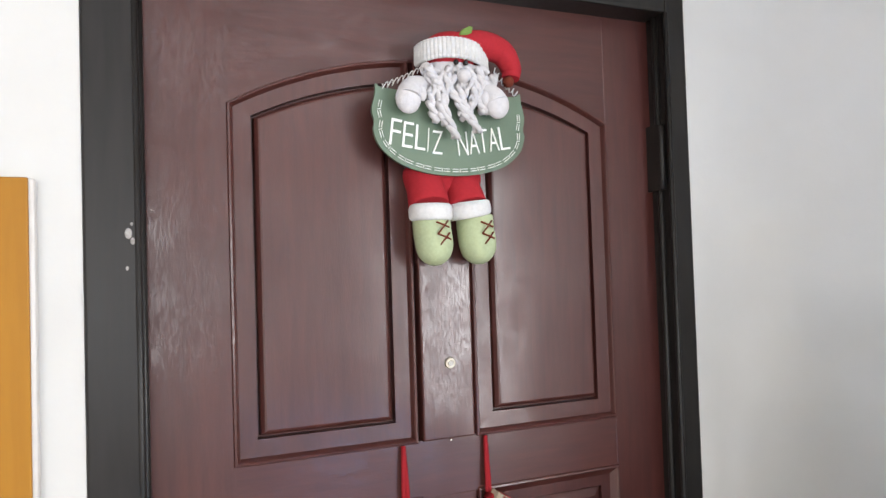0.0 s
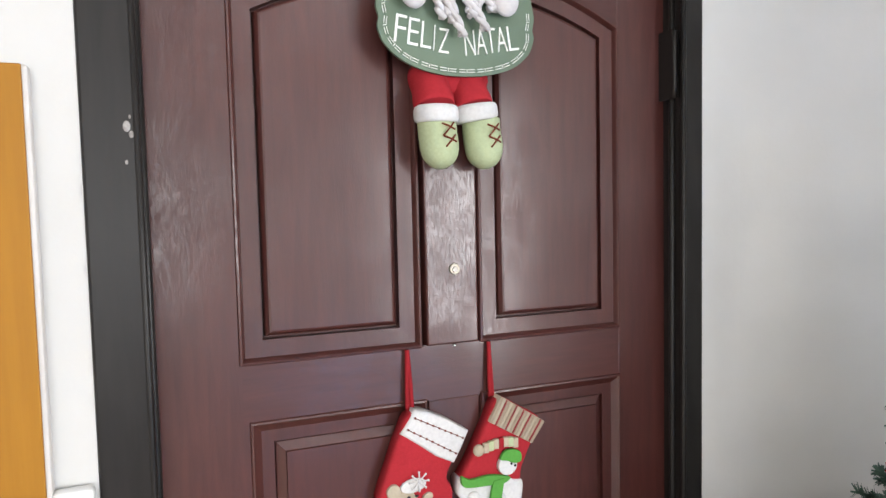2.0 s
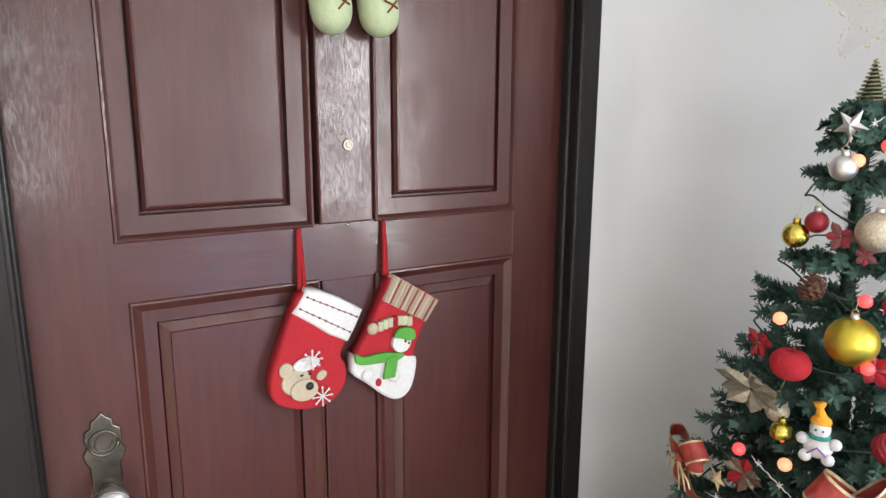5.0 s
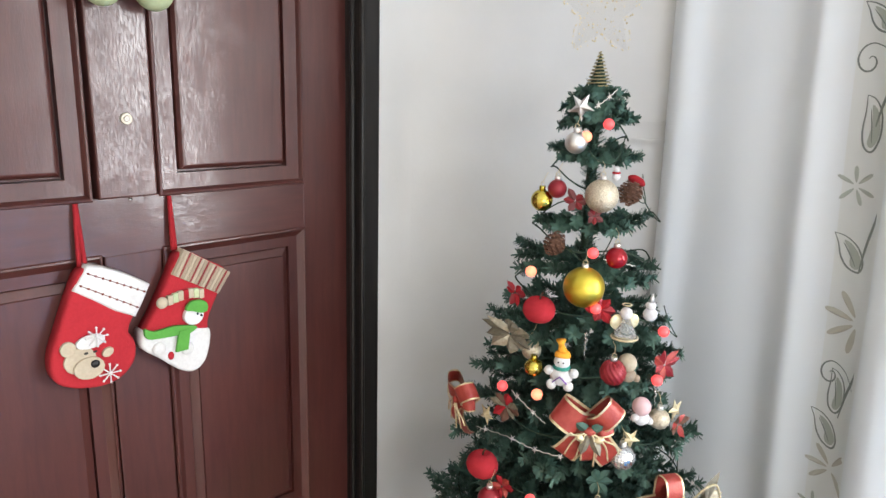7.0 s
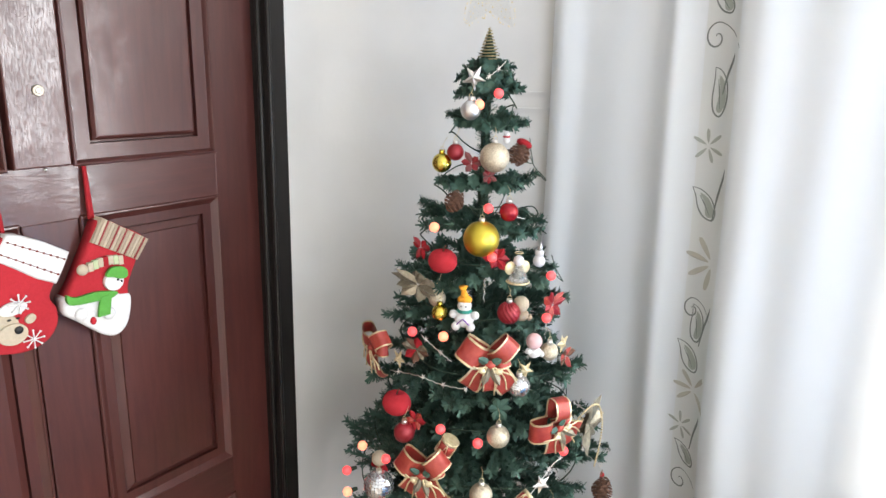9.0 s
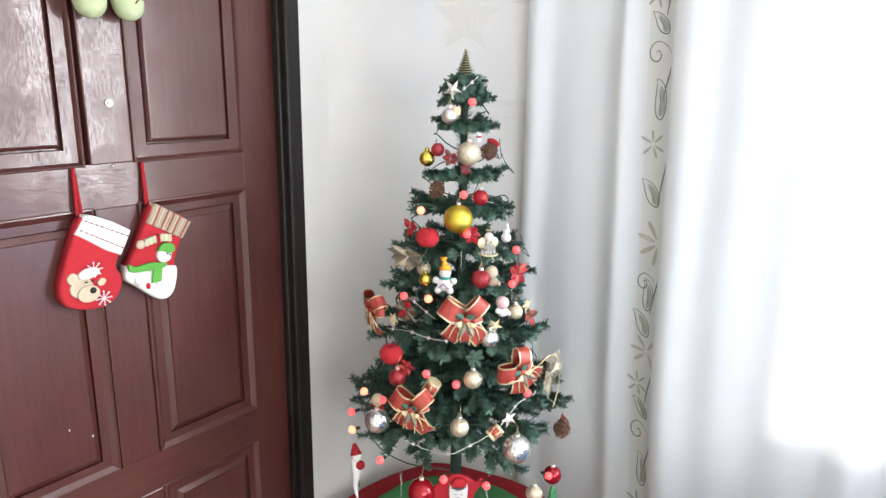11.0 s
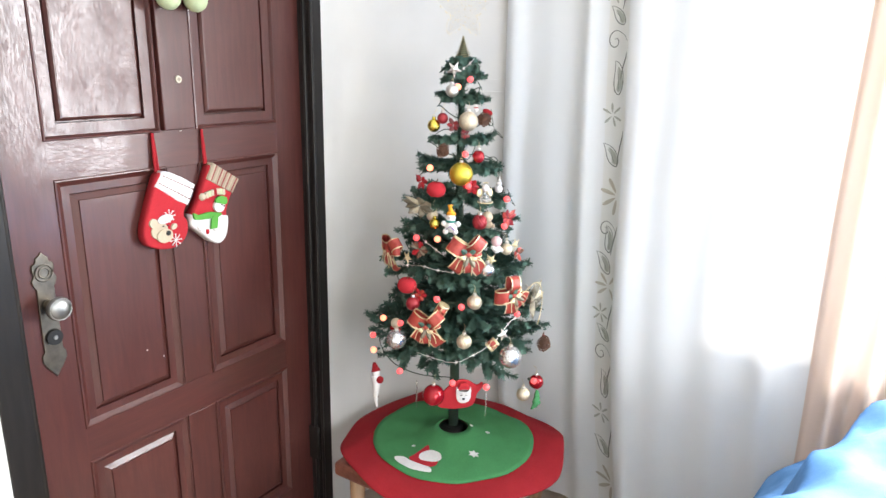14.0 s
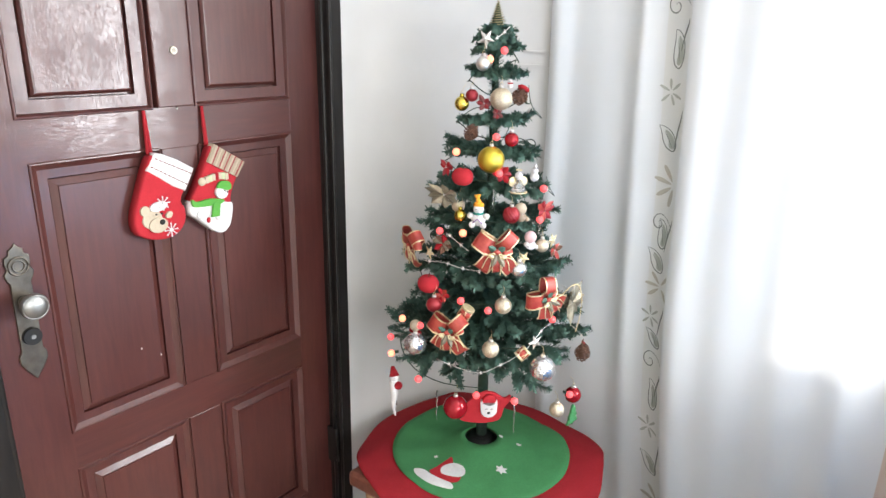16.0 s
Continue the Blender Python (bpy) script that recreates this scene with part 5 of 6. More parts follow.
def bow(at, s, label, tilt=0.0, trimmed=True):
    """Broad loops and tails of wired ribbon, folded out and back, with bells, small leaves and thin cords in the middle."""
    ob = hung("ribbon_bow", at, label, "bow", "ribbon bows", tilt)
    rb = random.Random(int(at[2] * 1000))
    V = lambda *pts: [(x * s, y * s, z * s) for x, y, z in pts]

    def strip(name, degrees, length, w, bulge, folded):
        a = radians(degrees + rb.uniform(-5, 5))
        c, n = math.cos(a), math.sin(a)
        out = [(0.04, -0.10), (0.45 * length, -0.14 - bulge), (0.92 * length, -0.10 - 0.8 * bulge)]
        out += [(length, -0.02 - 0.3 * bulge), (0.85 * length, 0.04), (0.2 * length, 0.03)] if folded else [(1.05 * length, -0.06)]
        side = Vector((-n, rb.uniform(-0.35, 0.35), c)).normalized()
        ribbon(ob, name, V(*[(r * c, y, r * n) for r, y in out]), w * s, side)

    strip("loop", 158, 0.98, 0.37, 0.34, True)
    strip("loop", 52, 0.98, 0.30, 0.38, True)
    strip("loop", 20, 0.62, 0.24, 0.20, True)
    strip("tail", 236, 1.02, 0.36, 0.18, False)
    strip("tail", 316, 1.10, 0.36, 0.20, False)
    strip("tail", 278, 0.90, 0.22, 0.30, False)
    if trimmed:
        for x, z, turn in ((-0.22, -0.18, 0.5), (0.28, -0.16, -0.5)):
            bm = bmesh.new()
            ball(bm, (x * s, -0.46 * s, z * s), 0.105 * s, u=14, v=10, squash=(1.35, 0.9, 0.95), turn=Matrix.Rotation(turn, 4, "Y"))
            lpart("bell", bm, M_gold_ribbon, ob, "pale gold bell", smooth=True)
        for k, a in enumerate((2.6, 0.75, 4.5, 5.3)):
            bm = bmesh.new()
            d = Vector((math.cos(a), -0.25, math.sin(a)))
            n = Vector((-math.sin(a), 0, math.cos(a)))
            L = (0.46, 0.40, 0.62, 0.66)[k] * s
            base = Vector((0, -0.42 * s, 0))
            mid = [bm.verts.new(base + d * L * t + Vector((0, -0.05 * s * math.sin(3 * t), 0))) for t in (0.1, 0.4, 0.75, 1.0)]
            for sgn in (1, -1):
                e = [bm.verts.new(base + d * L * t + n * sgn * w * s + Vector((0, 0.03 * s, 0))) for t, w in ((0.4, 0.13), (0.75, 0.11))]
                for q in ((mid[0], mid[1], e[0]), (mid[1], mid[2], e[1], e[0]), (mid[2], mid[3], e[1])):
                    bm.faces.new(q if sgn > 0 else q[::-1])
            lpart("leaf", bm, M_needle if k < 2 else M_dull_leaf, ob, "green leaf" if k < 2 else "dull gold leaf")
    bm = bmesh.new()
    ball(bm, (0, -0.42 * s, 0.01 * s), 0.13 * s, u=14, v=8, squash=(1.3, 0.8, 0.9))
    lpart("knot", bm, M_ribbon, ob, smooth=True)
    for k, (x0, x1, z1) in enumerate(((-0.10, -0.50, -0.75), (0.10, 0.62, -0.72), (0.04, 0.28, -0.95), (0.12, 0.85, -0.45), (-0.06, -0.22, -0.90), (-0.12, -0.80, 0.05))):
        bm = bmesh.new()
        tube(bm, spline(V((0.3 * x0, -0.44, 0), (x0 + 0.3 * x1, -0.50, -0.12), (0.8 * x1, -0.46, 0.5 * z1), (x1, -0.40, z1)), 6), 0.0015, 5)
        lpart("cord", bm, M_gold_ribbon, ob, "thin pale gold cord")


bow((0.980, 0.528, 1.055), 0.058, "large red and gold ribbon bow on the tree", 0.12)
bow((1.032, 0.424, 0.946), 0.052, "red and gold ribbon bow on the tree", -0.5)
bow((0.876, 0.580, 0.870), 0.053, "red and gold ribbon bow on the tree", 0.1)
bow((0.942, 0.742, 1.035), 0.050, "red ribbon bow with gold edges on the tree", 0.2, False)


def drum(at, r, h, tilt):
    ob = hung("toy_drum", at, "small red and gold toy drum ornament", "toy drum", "toy drums", tilt)
    bm = bmesh.new()
    cone(bm, (0, 0, -h), (0, 0, h), r, r, 20)
    lpart("shell", bm, M_ribbon, ob)
    for z in (-h, h):
        bm = bmesh.new()
        cone(bm, (0, 0, z - 0.003), (0, 0, z + 0.003), r * 1.08, r * 1.08, 20)
        lpart("rim", bm, M_gold_ribbon, ob, "gold rim")
    for k in range(10):
        bm = bmesh.new()
        a, b = k * math.tau / 10, (k + 0.5 * (1 if k % 2 else -1)) * math.tau / 10
        tube(bm, [(r * 1.03 * math.cos(a), r * 1.03 * math.sin(a), -h), (r * 1.03 * math.cos(b), r * 1.03 * math.sin(b), h)], 0.0009, 5)
        lpart("cord", bm, M_gold_ribbon, ob)


drum((0.908, 0.560, 0.908), 0.0150, 0.013, 0.5)
drum((0.980, 0.441, 0.812), 0.0130, 0.012, 0.9)


def one_mesh(name, at, label, category, build, mats, tilt=0.0):
    bm = bmesh.new()
    build(bm)
    ob = part(name, bm, mats, None, "", True)
    a = math.atan2(at[1] - TY, at[0] - TX)
    ob.matrix_basis = Matrix.Translation(at) @ Matrix.Rotation(a + math.pi / 2, 4, "Z") @ Matrix.Rotation(tilt, 4, "Y")
    tagged(ob, label, category, "figurines on the tree")


def snow_figure(bm):
    ball(bm, (0, 0, -0.012), 0.0175, 0, squash=(1, 0.85, 0.95))
    ball(bm, (0, -0.002, 0.012), 0.0125, 0)
    for s in (-1, 1):
        ball(bm, (s * 0.019, -0.004, -0.004), 0.0075, 0)
        ball(bm, (s * 0.013, -0.010, -0.024), 0.0078, 0)
    ball(bm, (0, 0, 0.022), 0.0115, 1, squash=(1.1, 1, 0.7))
    cone(bm, (0, 0, 0.026), (-0.004, 0, 0.042), 0.008, 0.003, 12, 1)
    cone(bm, (-0.003, 0, 0.036), (-0.004, 0, 0.046), 0.003, 0.008, 12, 1)
    tube(bm, [(0.0105 * math.cos(a * 0.55), -0.002 + 0.0105 * math.sin(a * 0.55), 0.003) for a in range(13)], 0.0032, 6, 2)
    tube(bm, [(-0.012, -0.0145, -0.020), (0.0, -0.0165, -0.008), (0.012, -0.0145, -0.020)], 0.0012, 5, 3)
    for x in (-0.004, 0.004):
        ball(bm, (x, -0.0135, 0.014), 0.0014, 4, u=8, v=6)


one_mesh("snow_figurine", (0.973, 0.577, 1.133), "white plush snow figurine with an orange cap", "figurine", snow_figure, [M_white_felt, M_orange, M_teal, plain("violet_ribbon", (0.22, 0.08, 0.36), 0.5), M_black])


def angel_figure(bm):
    cone(bm, (0, 0, -0.026), (0, 0, 0.004), 0.020, 0.006, 20, 0)
    tube(bm, [(0.0200 * math.cos(a * 0.55), 0.0200 * math.sin(a * 0.55), -0.026) for a in range(13)], 0.0018, 6, 1)
    ball(bm, (0, 0, 0.012), 0.0095, 2)
    for s in (-1, 1):
        ball(bm, (s * 0.013, 0.004, -0.002), 0.011, 1, squash=(1, 0.25, 1.1))
    tube(bm, [(0.007 * math.cos(a * 0.55), 0.007 * math.sin(a * 0.55), 0.026) for a in range(13)], 0.0010, 5, 1)


one_mesh("bell_figurine", (1.044, 0.515, 1.210), "clear and gold bell-shaped figurine", "figurine", angel_figure, [M_clear, M_gold_ribbon, M_grey_fleece])


def small_snow(bm):
    ball(bm, (0, 0, -0.006), 0.011, 0)
    ball(bm, (0, 0, 0.008), 0.008, 0)
    cone(bm, (0, 0, 0.012), (0.002, 0, 0.028), 0.006, 0.001, 12, 1)


one_mesh("snow_figurine", (1.085, 0.497, 1.222), "small pale grey figurine with a silver hat", "figurine", small_snow, [M_grey_fleece, M_silver])
def tiny_snow(bm):
    ball(bm, (0, 0, -0.005), 0.0065, 0)
    ball(bm, (0, 0, 0.005), 0.0048, 0)
    tube(bm, [(0.0052 * math.cos(a * 0.55), 0.0052 * math.sin(a * 0.55), 0.0005) for a in range(13)], 0.0016, 6, 1)


one_mesh("snow_figurine", (1.078, 0.572, 1.428), "tiny white figurine with a red scarf", "figurine", tiny_snow, [M_white_felt, M_red])


def plush_head(bm):
    ball(bm, (0, 0, 0), 0.0145, 0)
    ball(bm, (0.004, 0.002, -0.022), 0.012, 1, squash=(1.1, 0.8, 0.9))
    ball(bm, (-0.012, -0.002, -0.016), 0.006, 1)
    ball(bm, (0.016, -0.002, -0.026), 0.006, 1)


one_mesh("plush_figurine", (1.053, 0.480, 1.078), "small pale pink plush figurine", "figurine", plush_head, [M_skin, M_white_felt])
one_mesh("plush_figurine", (0.880, 0.690, 0.848), "small cream plush figurine among the bulbs", "figurine", plush_head, [M_cream, M_red_dark])
one_mesh("plush_figurine", (1.043, 0.505, 1.145), "small tan plush figurine", "figurine", plush_head, [M_cream, M_tan])


def bear_face(bm):
    slab(bm, spline([(-0.020, 0.010), (-0.019, 0.022), (-0.012, 0.020), (-0.004, 0.016), (0.006, 0.016), (0.013, 0.021), (0.020, 0.022), (0.020, 0.008), (0.018, -0.010), (0.006, -0.020), (-0.008, -0.020), (-0.018, -0.010)], 3, True), -0.006, 0.006, 0, 0.003)
    slab(bm, spline([(-0.016, 0.018), (-0.010, 0.034), (0.0, 0.038), (0.012, 0.034), (0.017, 0.018), (0.0, 0.014)], 3, True), -0.005, 0.007, 1, 0.003)
    ball(bm, (0.0, -0.007, -0.007), 0.0035, 2, squash=(1.2, 0.6, 0.9))
    for x in (-0.006, 0.007):
        tube(bm, [(x - 0.003, -0.0068, 0.003), (x, -0.007, 0.0045), (x + 0.003, -0.0068, 0.003)], 0.0007, 5, 2)
    slab(bm, spline([(-0.072, -0.034), (-0.052, 0.010), (-0.016, 0.040), (0.012, 0.040), (0.036, 0.026), (0.050, 0.034), (0.054, 0.022), (0.038, 0.000), (0.026, -0.034), (-0.022, -0.044)], 3, True), 0.007, 0.014, 1, 0.002)


one_mesh("bear_ornament", (0.918, 0.490, 0.672), "red felt ornament with a white bear face", "ornament", bear_face, [M_white_felt, M_red, M_black])


def long_figure(bm):
    ball(bm, (0, 0, 0.020), 0.013, 0)
    cone(bm, (0.0, 0, 0.026), (-0.010, 0, 0.050), 0.014, 0.004, 14, 1)
    tube(bm, spline([(0, 0, 0.012), (0.010, -0.004, -0.015), (0.008, -0.006, -0.050), (0.014, -0.004, -0.082)], 5), lambda t: 0.012 * (1 - t) + 0.0025, 10, 0)
    tube(bm, spline([(-0.010, 0.004, 0.005), (-0.008, 0.004, -0.030), (0.0, 0.002, -0.060)], 5), 0.006, 8, 2)
    ball(bm, (0.016, 0.004, 0.005), 0.011, 1)


one_mesh("hanging_figurine", (0.885, 0.765, 0.655), "slim white-bearded figurine with a red cap", "figurine", long_figure, [M_white_felt, M_red_dark, M_pine])


def felt_tree(bm):
    slab(bm, spline([(0, 0.028), (-0.010, 0.012), (-0.007, 0.010), (-0.018, -0.006), (-0.012, -0.008), (-0.024, -0.024), (-0.004, -0.024), (0.0, -0.029), (0.004, -0.024), (0.022, -0.022), (0.013, -0.007), (0.018, -0.005), (0.008, 0.010), (0.011, 0.013)], 3, True), -0.003, 0.003, 0, 0.0015)


one_mesh("felt_tree_ornament", (1.105, 0.358, 0.622), "small flat green felt tree ornament", "ornament", felt_tree, [M_green_felt])


def petals(at, r, mats, label, n=7, tilt=0.0, flat=1.0):
    """A cluster of stiff leaves or petals."""
    ob = hung("leaf_cluster", at, label, "leaf cluster", "leaf clusters", tilt)
    rp = random.Random(int(at[2] * 1000))
    for k in range(n):
        a = k * math.tau / n + rp.uniform(-0.3, 0.3)
        L = r * rp.uniform(0.8, 1.25)
        bm = bmesh.new()
        d = Vector((math.cos(a), -0.3 + 0.3 * rp.random(), flat * math.sin(a)))
        nn = Vector((-math.sin(a), 0, flat * math.cos(a)))
        mid = [bm.verts.new(d * L * t + Vector((0, -0.10 * r * math.sin(3 * t), 0))) for t in (0.05, 0.35, 0.7, 1.0)]
        for sgn in (1, -1):
            e = [bm.verts.new(d * L * t + nn * sgn * w * r + Vector((0, 0.06 * r, 0))) for t, w in ((0.35, 0.30), (0.7, 0.28))]
            for q in ((mid[0], mid[1], e[0]), (mid[1], mid[2], e[1], e[0]), (mid[2], mid[3], e[1])):
                bm.faces.new(q if sgn > 0 else q[::-1])
        lpart("leaf", bm, mats[k % len(mats)], ob)


petals((0.958, 0.668, 1.168), 0.052, [M_dull_leaf, M_pale_leaf, M_dull_leaf], "champagne glitter leaves and bud on the tree", 10, 0.15, 0.50)
petals((0.940, 0.655, 1.052), 0.032, [M_pine, M_dull_leaf, M_red_dark], "russet and gold leaves on the tree", 8, 0.2, 0.8)
petals((0.974, 0.676, 1.232), 0.022, [M_red_satin, M_red_dark], "dark red berry leaves on the tree", 6)
petals((1.103, 0.474, 1.134), 0.028, [M_red_satin, M_ribbon], "red ribbon flower on the tree", 7)
petals((1.020, 0.545, 1.225), 0.024, [M_red_satin, M_red_dark], "red petals behind the gold bauble", 6)
petals((1.046, 0.622, 1.380), 0.020, [M_dusky, M_wine], "dark red leaves on the tree", 6)
petals((1.076, 0.604, 1.356), 0.016, [M_dusky, M_dusky, M_wine], "dusky pink ribbon ends under the glitter bauble", 6, 0.4)
petals((1.123, 0.450, 1.035), 0.024, [M_pine, M_ribbon], "russet leaves on the tree", 6)
petals((1.140, 0.400, 0.905), 0.050, [M_dull_leaf, M_pale_leaf, M_dull_leaf], "pale gold foil leaves on the tree", 13, 0.3)
petals((0.905, 0.628, 0.935), 0.022, [M_red_dark, M_ribbon], "dark red leaves on the tree", 6)
petals((1.000, 0.515, 0.955), 0.024, [M_needle], "green foil leaves on the tree", 6)
petals((1.175, 0.380, 0.780), 0.022, [M_red_dark, M_pine], "dark red leaves on a low branch", 6)
bauble((0.985, 0.645, 1.140), 0.0160, M_champagne, "champagne glitter bud on the tree")

# icicles
for x, y, z, L in ((0.955, 0.440, 0.690, 0.085), (0.868, 0.610, 0.700, 0.080), (1.00, 0.555, 1.19, 0.045), (1.075, 0.470, 1.120, 0.045)):
    bm = bmesh.new()
    pts = [(x + 0.0012 * math.cos(i), y + 0.0012 * math.sin(i), z - L * i / 20) for i in range(21)]
    tube(bm, pts, lambda t: 0.0022 * (1 - 0.8 * t), 6)
    tagged(part("icicle", bm, M_clear, None, smooth=True), "thin clear plastic icicle hanging from a branch", "icicle", "icicles")


# silver wire garlands with small stars
def garland(pts):
    ob = thing("star_garland", pts[0], "thin silver wire garland with tiny stars", "garland", "wire garlands")
    path = spline(pts, 10)
    bm = bmesh.new()
    tube(bm, [(p[0] + 0.0009 * math.cos(2 * i), p[1], p[2] + 0.0009 * math.sin(2 * i)) for i, p in enumerate(path)], 0.0008, 5)
    part("wire", bm, M_silver, ob)
    for i in range(3, len(path), 9):
        bm = bmesh.new()
        p = Vector(path[i])
        for k in range(5):
            a = k * math.tau / 5 + i
            cone(bm, p, p + Vector((0.45 * math.cos(a), -0.55 * math.cos(a), math.sin(a))) * 0.0065, 0.0014, 0.0004, 5)
        part("tiny_star", bm, M_silver, ob)


garland([(1.031, 0.556, 1.301), (1.050, 0.538, 1.297), (1.068, 0.520, 1.291)])
garland([(0.943, 0.649, 1.081), (0.944, 0.611, 1.061), (0.949, 0.584, 1.045)])
garland([(0.926, 0.705, 1.002), (0.923, 0.638, 1.012), (0.931, 0.593, 1.006), (0.947, 0.551, 1.003)])
garland([(1.108, 0.420, 0.957), (1.146, 0.406, 0.919), (1.109, 0.396, 0.874), (1.162, 0.378, 0.814)])
garland([(0.860, 0.606, 0.790), (0.887, 0.513, 0.775), (0.923, 0.473, 0.790), (0.977, 0.434, 0.823), (1.028, 0.418, 0.864), (1.055, 0.410, 0.874)])
garland([(1.081, 0.622, 1.525), (1.098, 0.610, 1.540), (1.119, 0.606, 1.555)])

chain = thing("bead_chain", (1.098, 0.384, 0.965), "pale gold bead chain looped over a branch", "bead chain")
path = spline([(1.070, 0.392, 0.950), (1.090, 0.380, 0.968), (1.115, 0.374, 0.962), (1.128, 0.370, 0.925), (1.120, 0.368, 0.880), (1.104, 0.368, 0.848)], 9)
bm = bmesh.new()
for p in path:
    ball(bm, p, 0.0019, u=8, v=5)
tagged(part("beads", bm, M_gold_ribbon, chain, "tiny pale gold beads", smooth=True), kind="stuff")

# string of lit bulbs
lights = thing("string_lights", (TX, TY, 0.72), "string of small lit red round bulbs wound round the tree", "string lights")
HOT = [(1.064, 0.622, 1.481), (0.986, 0.656, 1.269), (0.954, 0.607, 1.085), (0.865, 0.757, 0.757), (0.892, 0.743, 0.848)]
RED = [(1.089, 0.599, 1.501), (1.025, 0.570, 1.309), (1.108, 0.483, 1.186), (0.947, 0.671, 1.080), (0.914, 0.579, 0.931), (0.939, 0.517, 0.915), (1.065, 0.413, 0.880), (0.880, 0.675, 0.852),
       (0.841, 0.648, 0.731), (0.941, 0.433, 0.704), (0.884, 0.505, 0.719), (1.087, 0.361, 0.684), (1.012, 0.550, 1.228), (1.075, 0.470, 1.118), (0.868, 0.761, 0.800)]
for group, mat in ((HOT, M_bulb_hot), (RED, M_bulb)):
    for p in group:
        bm = bmesh.new()
        ball(bm, p, 0.0088, u=18, v=12)
        b = part("bulb", bm, mat, lights, "glowing red bulb", smooth=True)
        d = Vector((TX - p[0], TY - p[1], 0)).normalized()
        bm = bmesh.new()
        cone(bm, Vector(p) + d * 0.007, Vector(p) + d * 0.020, 0.0045, 0.0035, 10)
        part("socket", bm, M_bark, b, "dark green socket")
order = sorted(HOT + RED, key=lambda p: -p[2])
path = []
for i in range(len(order) * 6):
    t = i / (len(order) * 6 - 1)
    z = 1.50 - 0.80 * t
    r = np.interp(z, [0.70, 1.0, 1.25, 1.5], [0.24, 0.16, 0.115, 0.05])
    a = 4.0 + i * 0.42
    path.append((TX + r * math.cos(a), TY + r * math.sin(a), z + 0.008 * math.sin(1.7 * i)))
bm = bmesh.new()
tube(bm, spline(path, 3), 0.0014, 5)
part("wire", bm, M_bark, lights, "dark green wire")

for i, (z, a0) in enumerate(((1.40, 4.3), (1.36, 5.0), (1.31, 3.5), (1.17, 4.9), (1.06, 3.7), (0.93, 4.5), (1.46, 3.6), (0.86, 5.0))):
    bm = bmesh.new()
    r = np.interp(z, [0.70, 1.0, 1.25, 1.5], [0.26, 0.19, 0.135, 0.07])
    pts = [(TX + (r + 0.012 * math.sin(2.2 * t)) * math.cos(a0 + 0.035 / r * t), TY + (r + 0.012 * math.sin(2.2 * t)) * math.sin(a0 + 0.035 / r * t), z - 0.03 * math.sin(math.pi * t / 2) + 0.01 * t) for t in (0, 0.4, 0.8, 1.2, 1.6, 2.0)]
    tube(bm, spline(pts, 5), 0.0010, 5)
    part("wire_loop", bm, M_bark, lights, "dark green wire loop")

# topper: coiled gold cone and a sheer glitter star
topper = thing("tree_topper", (TX + 0.003, TY + 0.002, 1.556), "coiled gold wire cone with a sheer glittery star", "tree topper")
bm = bmesh.new()
pts = []
for i in range(161):
    t = i / 160
    r = 0.0195 * (1 - t) + 0.002
    pts.append((TX + 0.003 + r * math.cos(i * 0.42), TY + 0.002 + r * math.sin(i * 0.42), 1.556 + 0.058 * t))
tube(bm, pts, 0.0012, 6)
part("coil", bm, vary(material("dull_gold_wire", (0.30, 0.26, 0.14), 0.45, 0.7), (0.2, 0.17, 0.09), (0.42, 0.36, 0.2), 200), topper, smooth=True)
bm = bmesh.new()
cone(bm, (TX + 0.003, TY + 0.002, 1.556), (TX + 0.003, TY + 0.002, 1.610), 0.0155, 0.001, 16)
part("core", bm, M_bark, topper)
ms, ns_, ls_, bs_ = material("sheer_glitter_film", (0.42, 0.36, 0.20), 0.45)
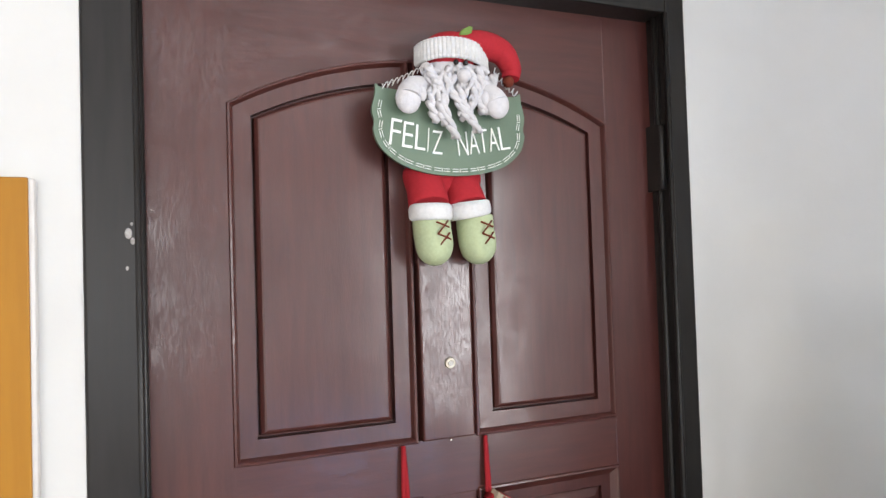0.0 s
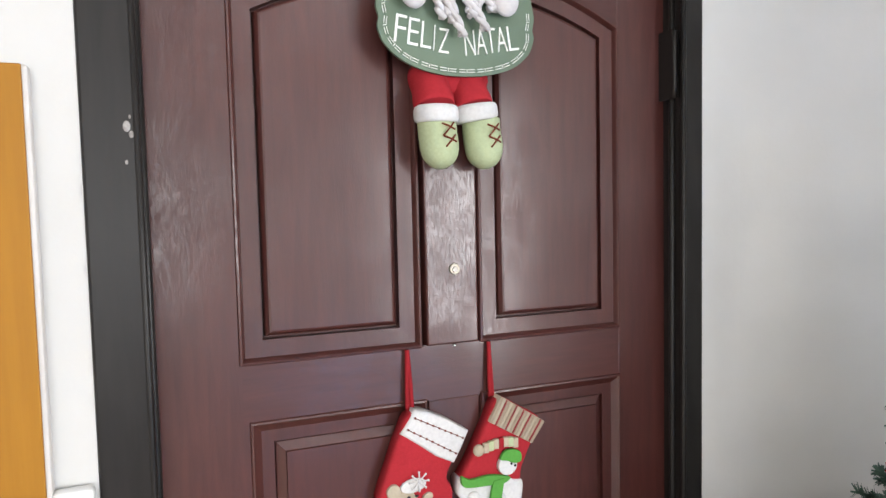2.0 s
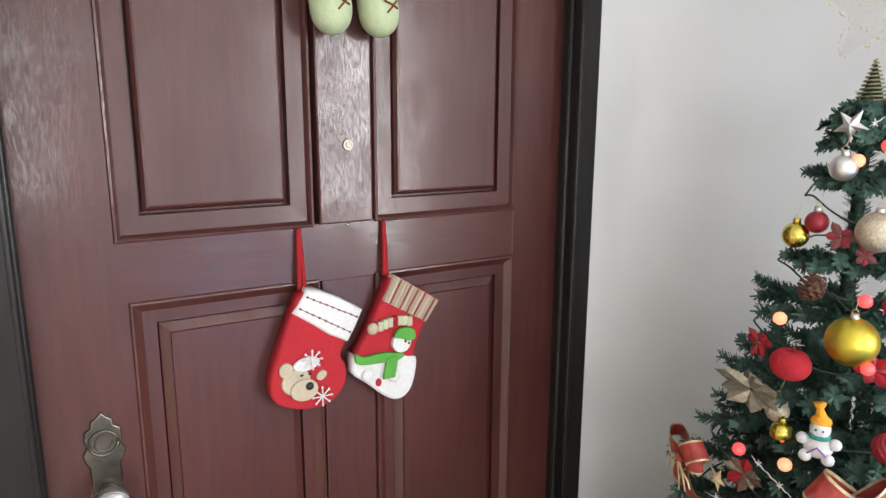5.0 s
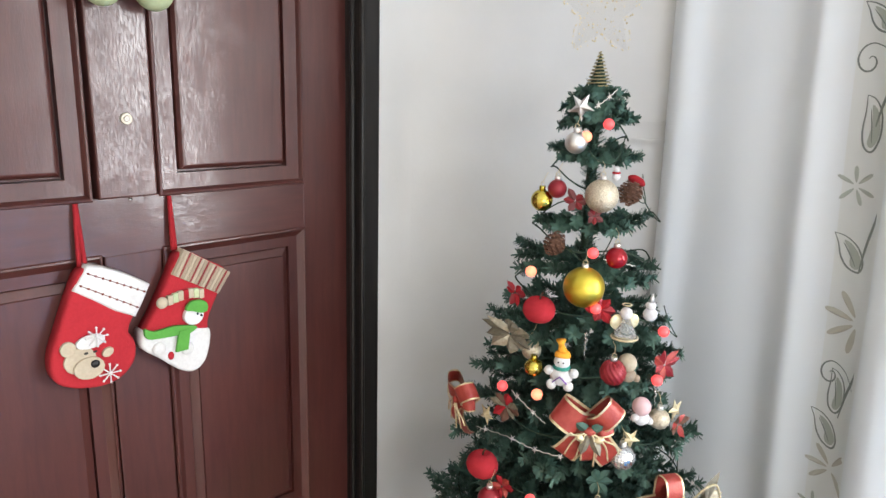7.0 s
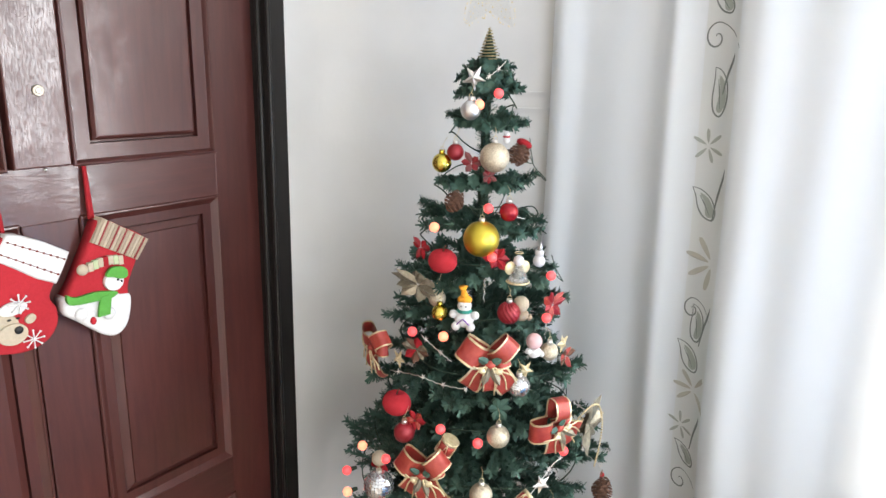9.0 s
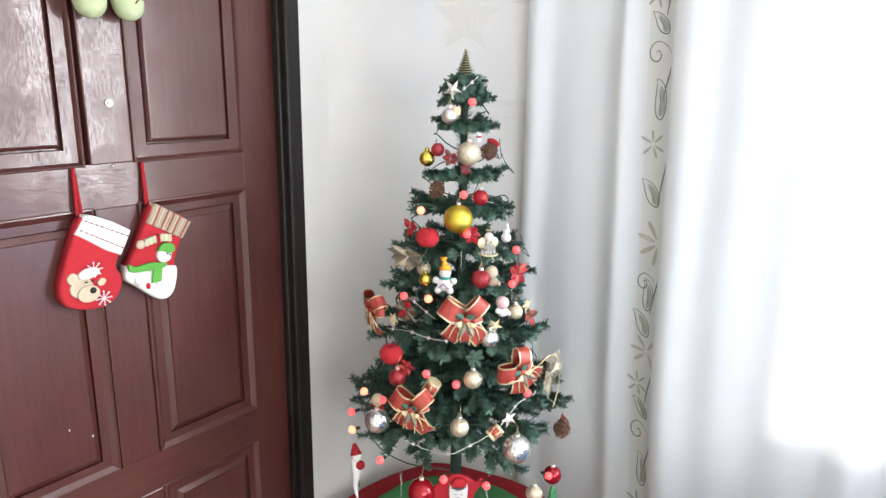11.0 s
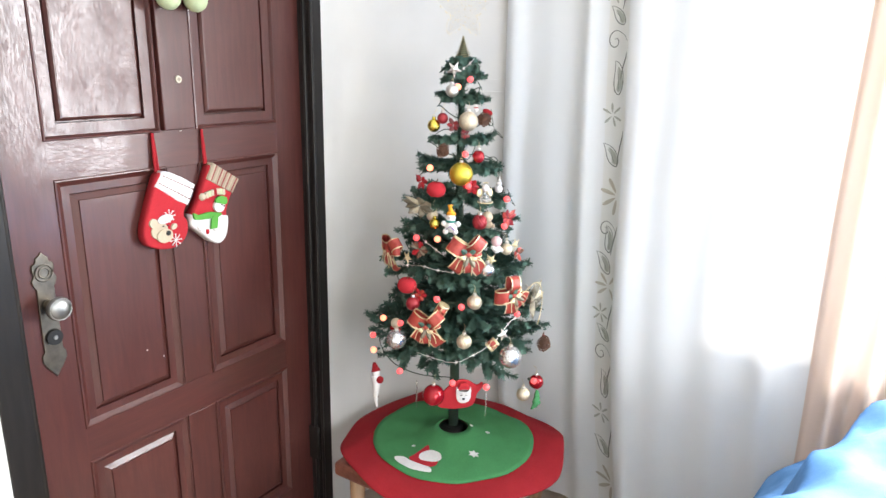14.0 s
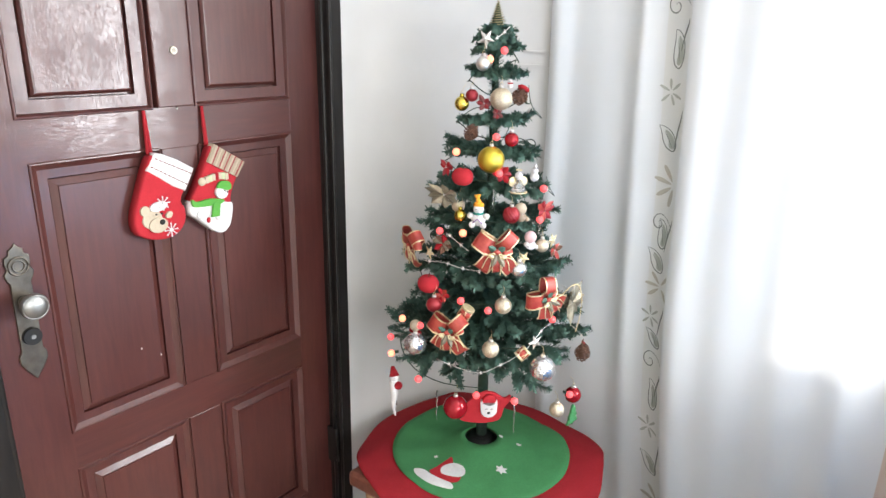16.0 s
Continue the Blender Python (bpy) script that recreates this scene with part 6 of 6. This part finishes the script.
bs_.inputs["Alpha"].default_value = 0.07
star_c = Vector((TX + 0.012, TY + 0.010, 1.680))
side = Vector((0.72, -0.69, 0))
for k in range(5):
    a = k * math.tau / 5 + math.pi / 2
    bm = bmesh.new()
    P = lambda rr, an, dy=0.0: star_c + side * (rr * math.cos(an)) + Vector((0, 0, rr * math.sin(an))) + Vector((-0.69, -0.72, 0)) * dy
    q = [bm.verts.new(v) for v in (P(0, 0, 0.012), P(0.036, a - math.tau / 10), P(0.078, a), P(0.036, a + math.tau / 10))]
    bm.faces.new((q[0], q[1], q[2]))
    bm.faces.new((q[0], q[2], q[3]))
    part("star_arm", bm, ms, topper, "sheer glittery film")
rgl = random.Random(3)
bm = bmesh.new()
for k in range(190):
    a, rr = rgl.random() * math.tau, 0.078 * math.sqrt(rgl.random())
    lim = 0.036 + 0.042 * abs(((a - math.pi / 2) / (math.tau / 5)) % 1 - 0.5) * 2
    ball(bm, P(min(rr, lim), a, 0.004), rgl.uniform(0.0008, 0.0018), u=6, v=4)
tagged(part("glitter", bm, M_gold_ribbon, topper, "specks of gold glitter"), kind="stuff")

# shallow plaster ledges that follow the added corner fillet
for y0, y1, z in ((0.66, 0.860, 1.450), (0.66, 0.810, 1.490), (0.66, 0.780, 1.758)):
    bm = bmesh.new()
    cx, cy = X1 - CR, Y1 - CR
    rows = []
    for k in range(7):
        a = math.asin((y0 + (y1 - y0) * k / 6 - cy) / CR)
        rows.append([bm.verts.new((cx + q * math.cos(a), cy + q * math.sin(a), z + h)) for q, h in ((CR + 0.004, -0.0028), (CR - 0.0075, -0.0026), (CR - 0.0075, 0.0026), (CR + 0.004, 0.0028))])
    for A, B in zip(rows, rows[1:]):
        for q in range(4):
            bm.faces.new((A[q], A[(q + 1) % 4], B[(q + 1) % 4], B[q]))
    bm.faces.new(rows[0])
    bm.faces.new(rows[-1][::-1])
    bmesh.ops.recalc_face_normals(bm, faces=bm.faces)
    tagged(part("trim", bm, M_wall), "thin painted plaster ledge on the wall", "trim", kind="structure")
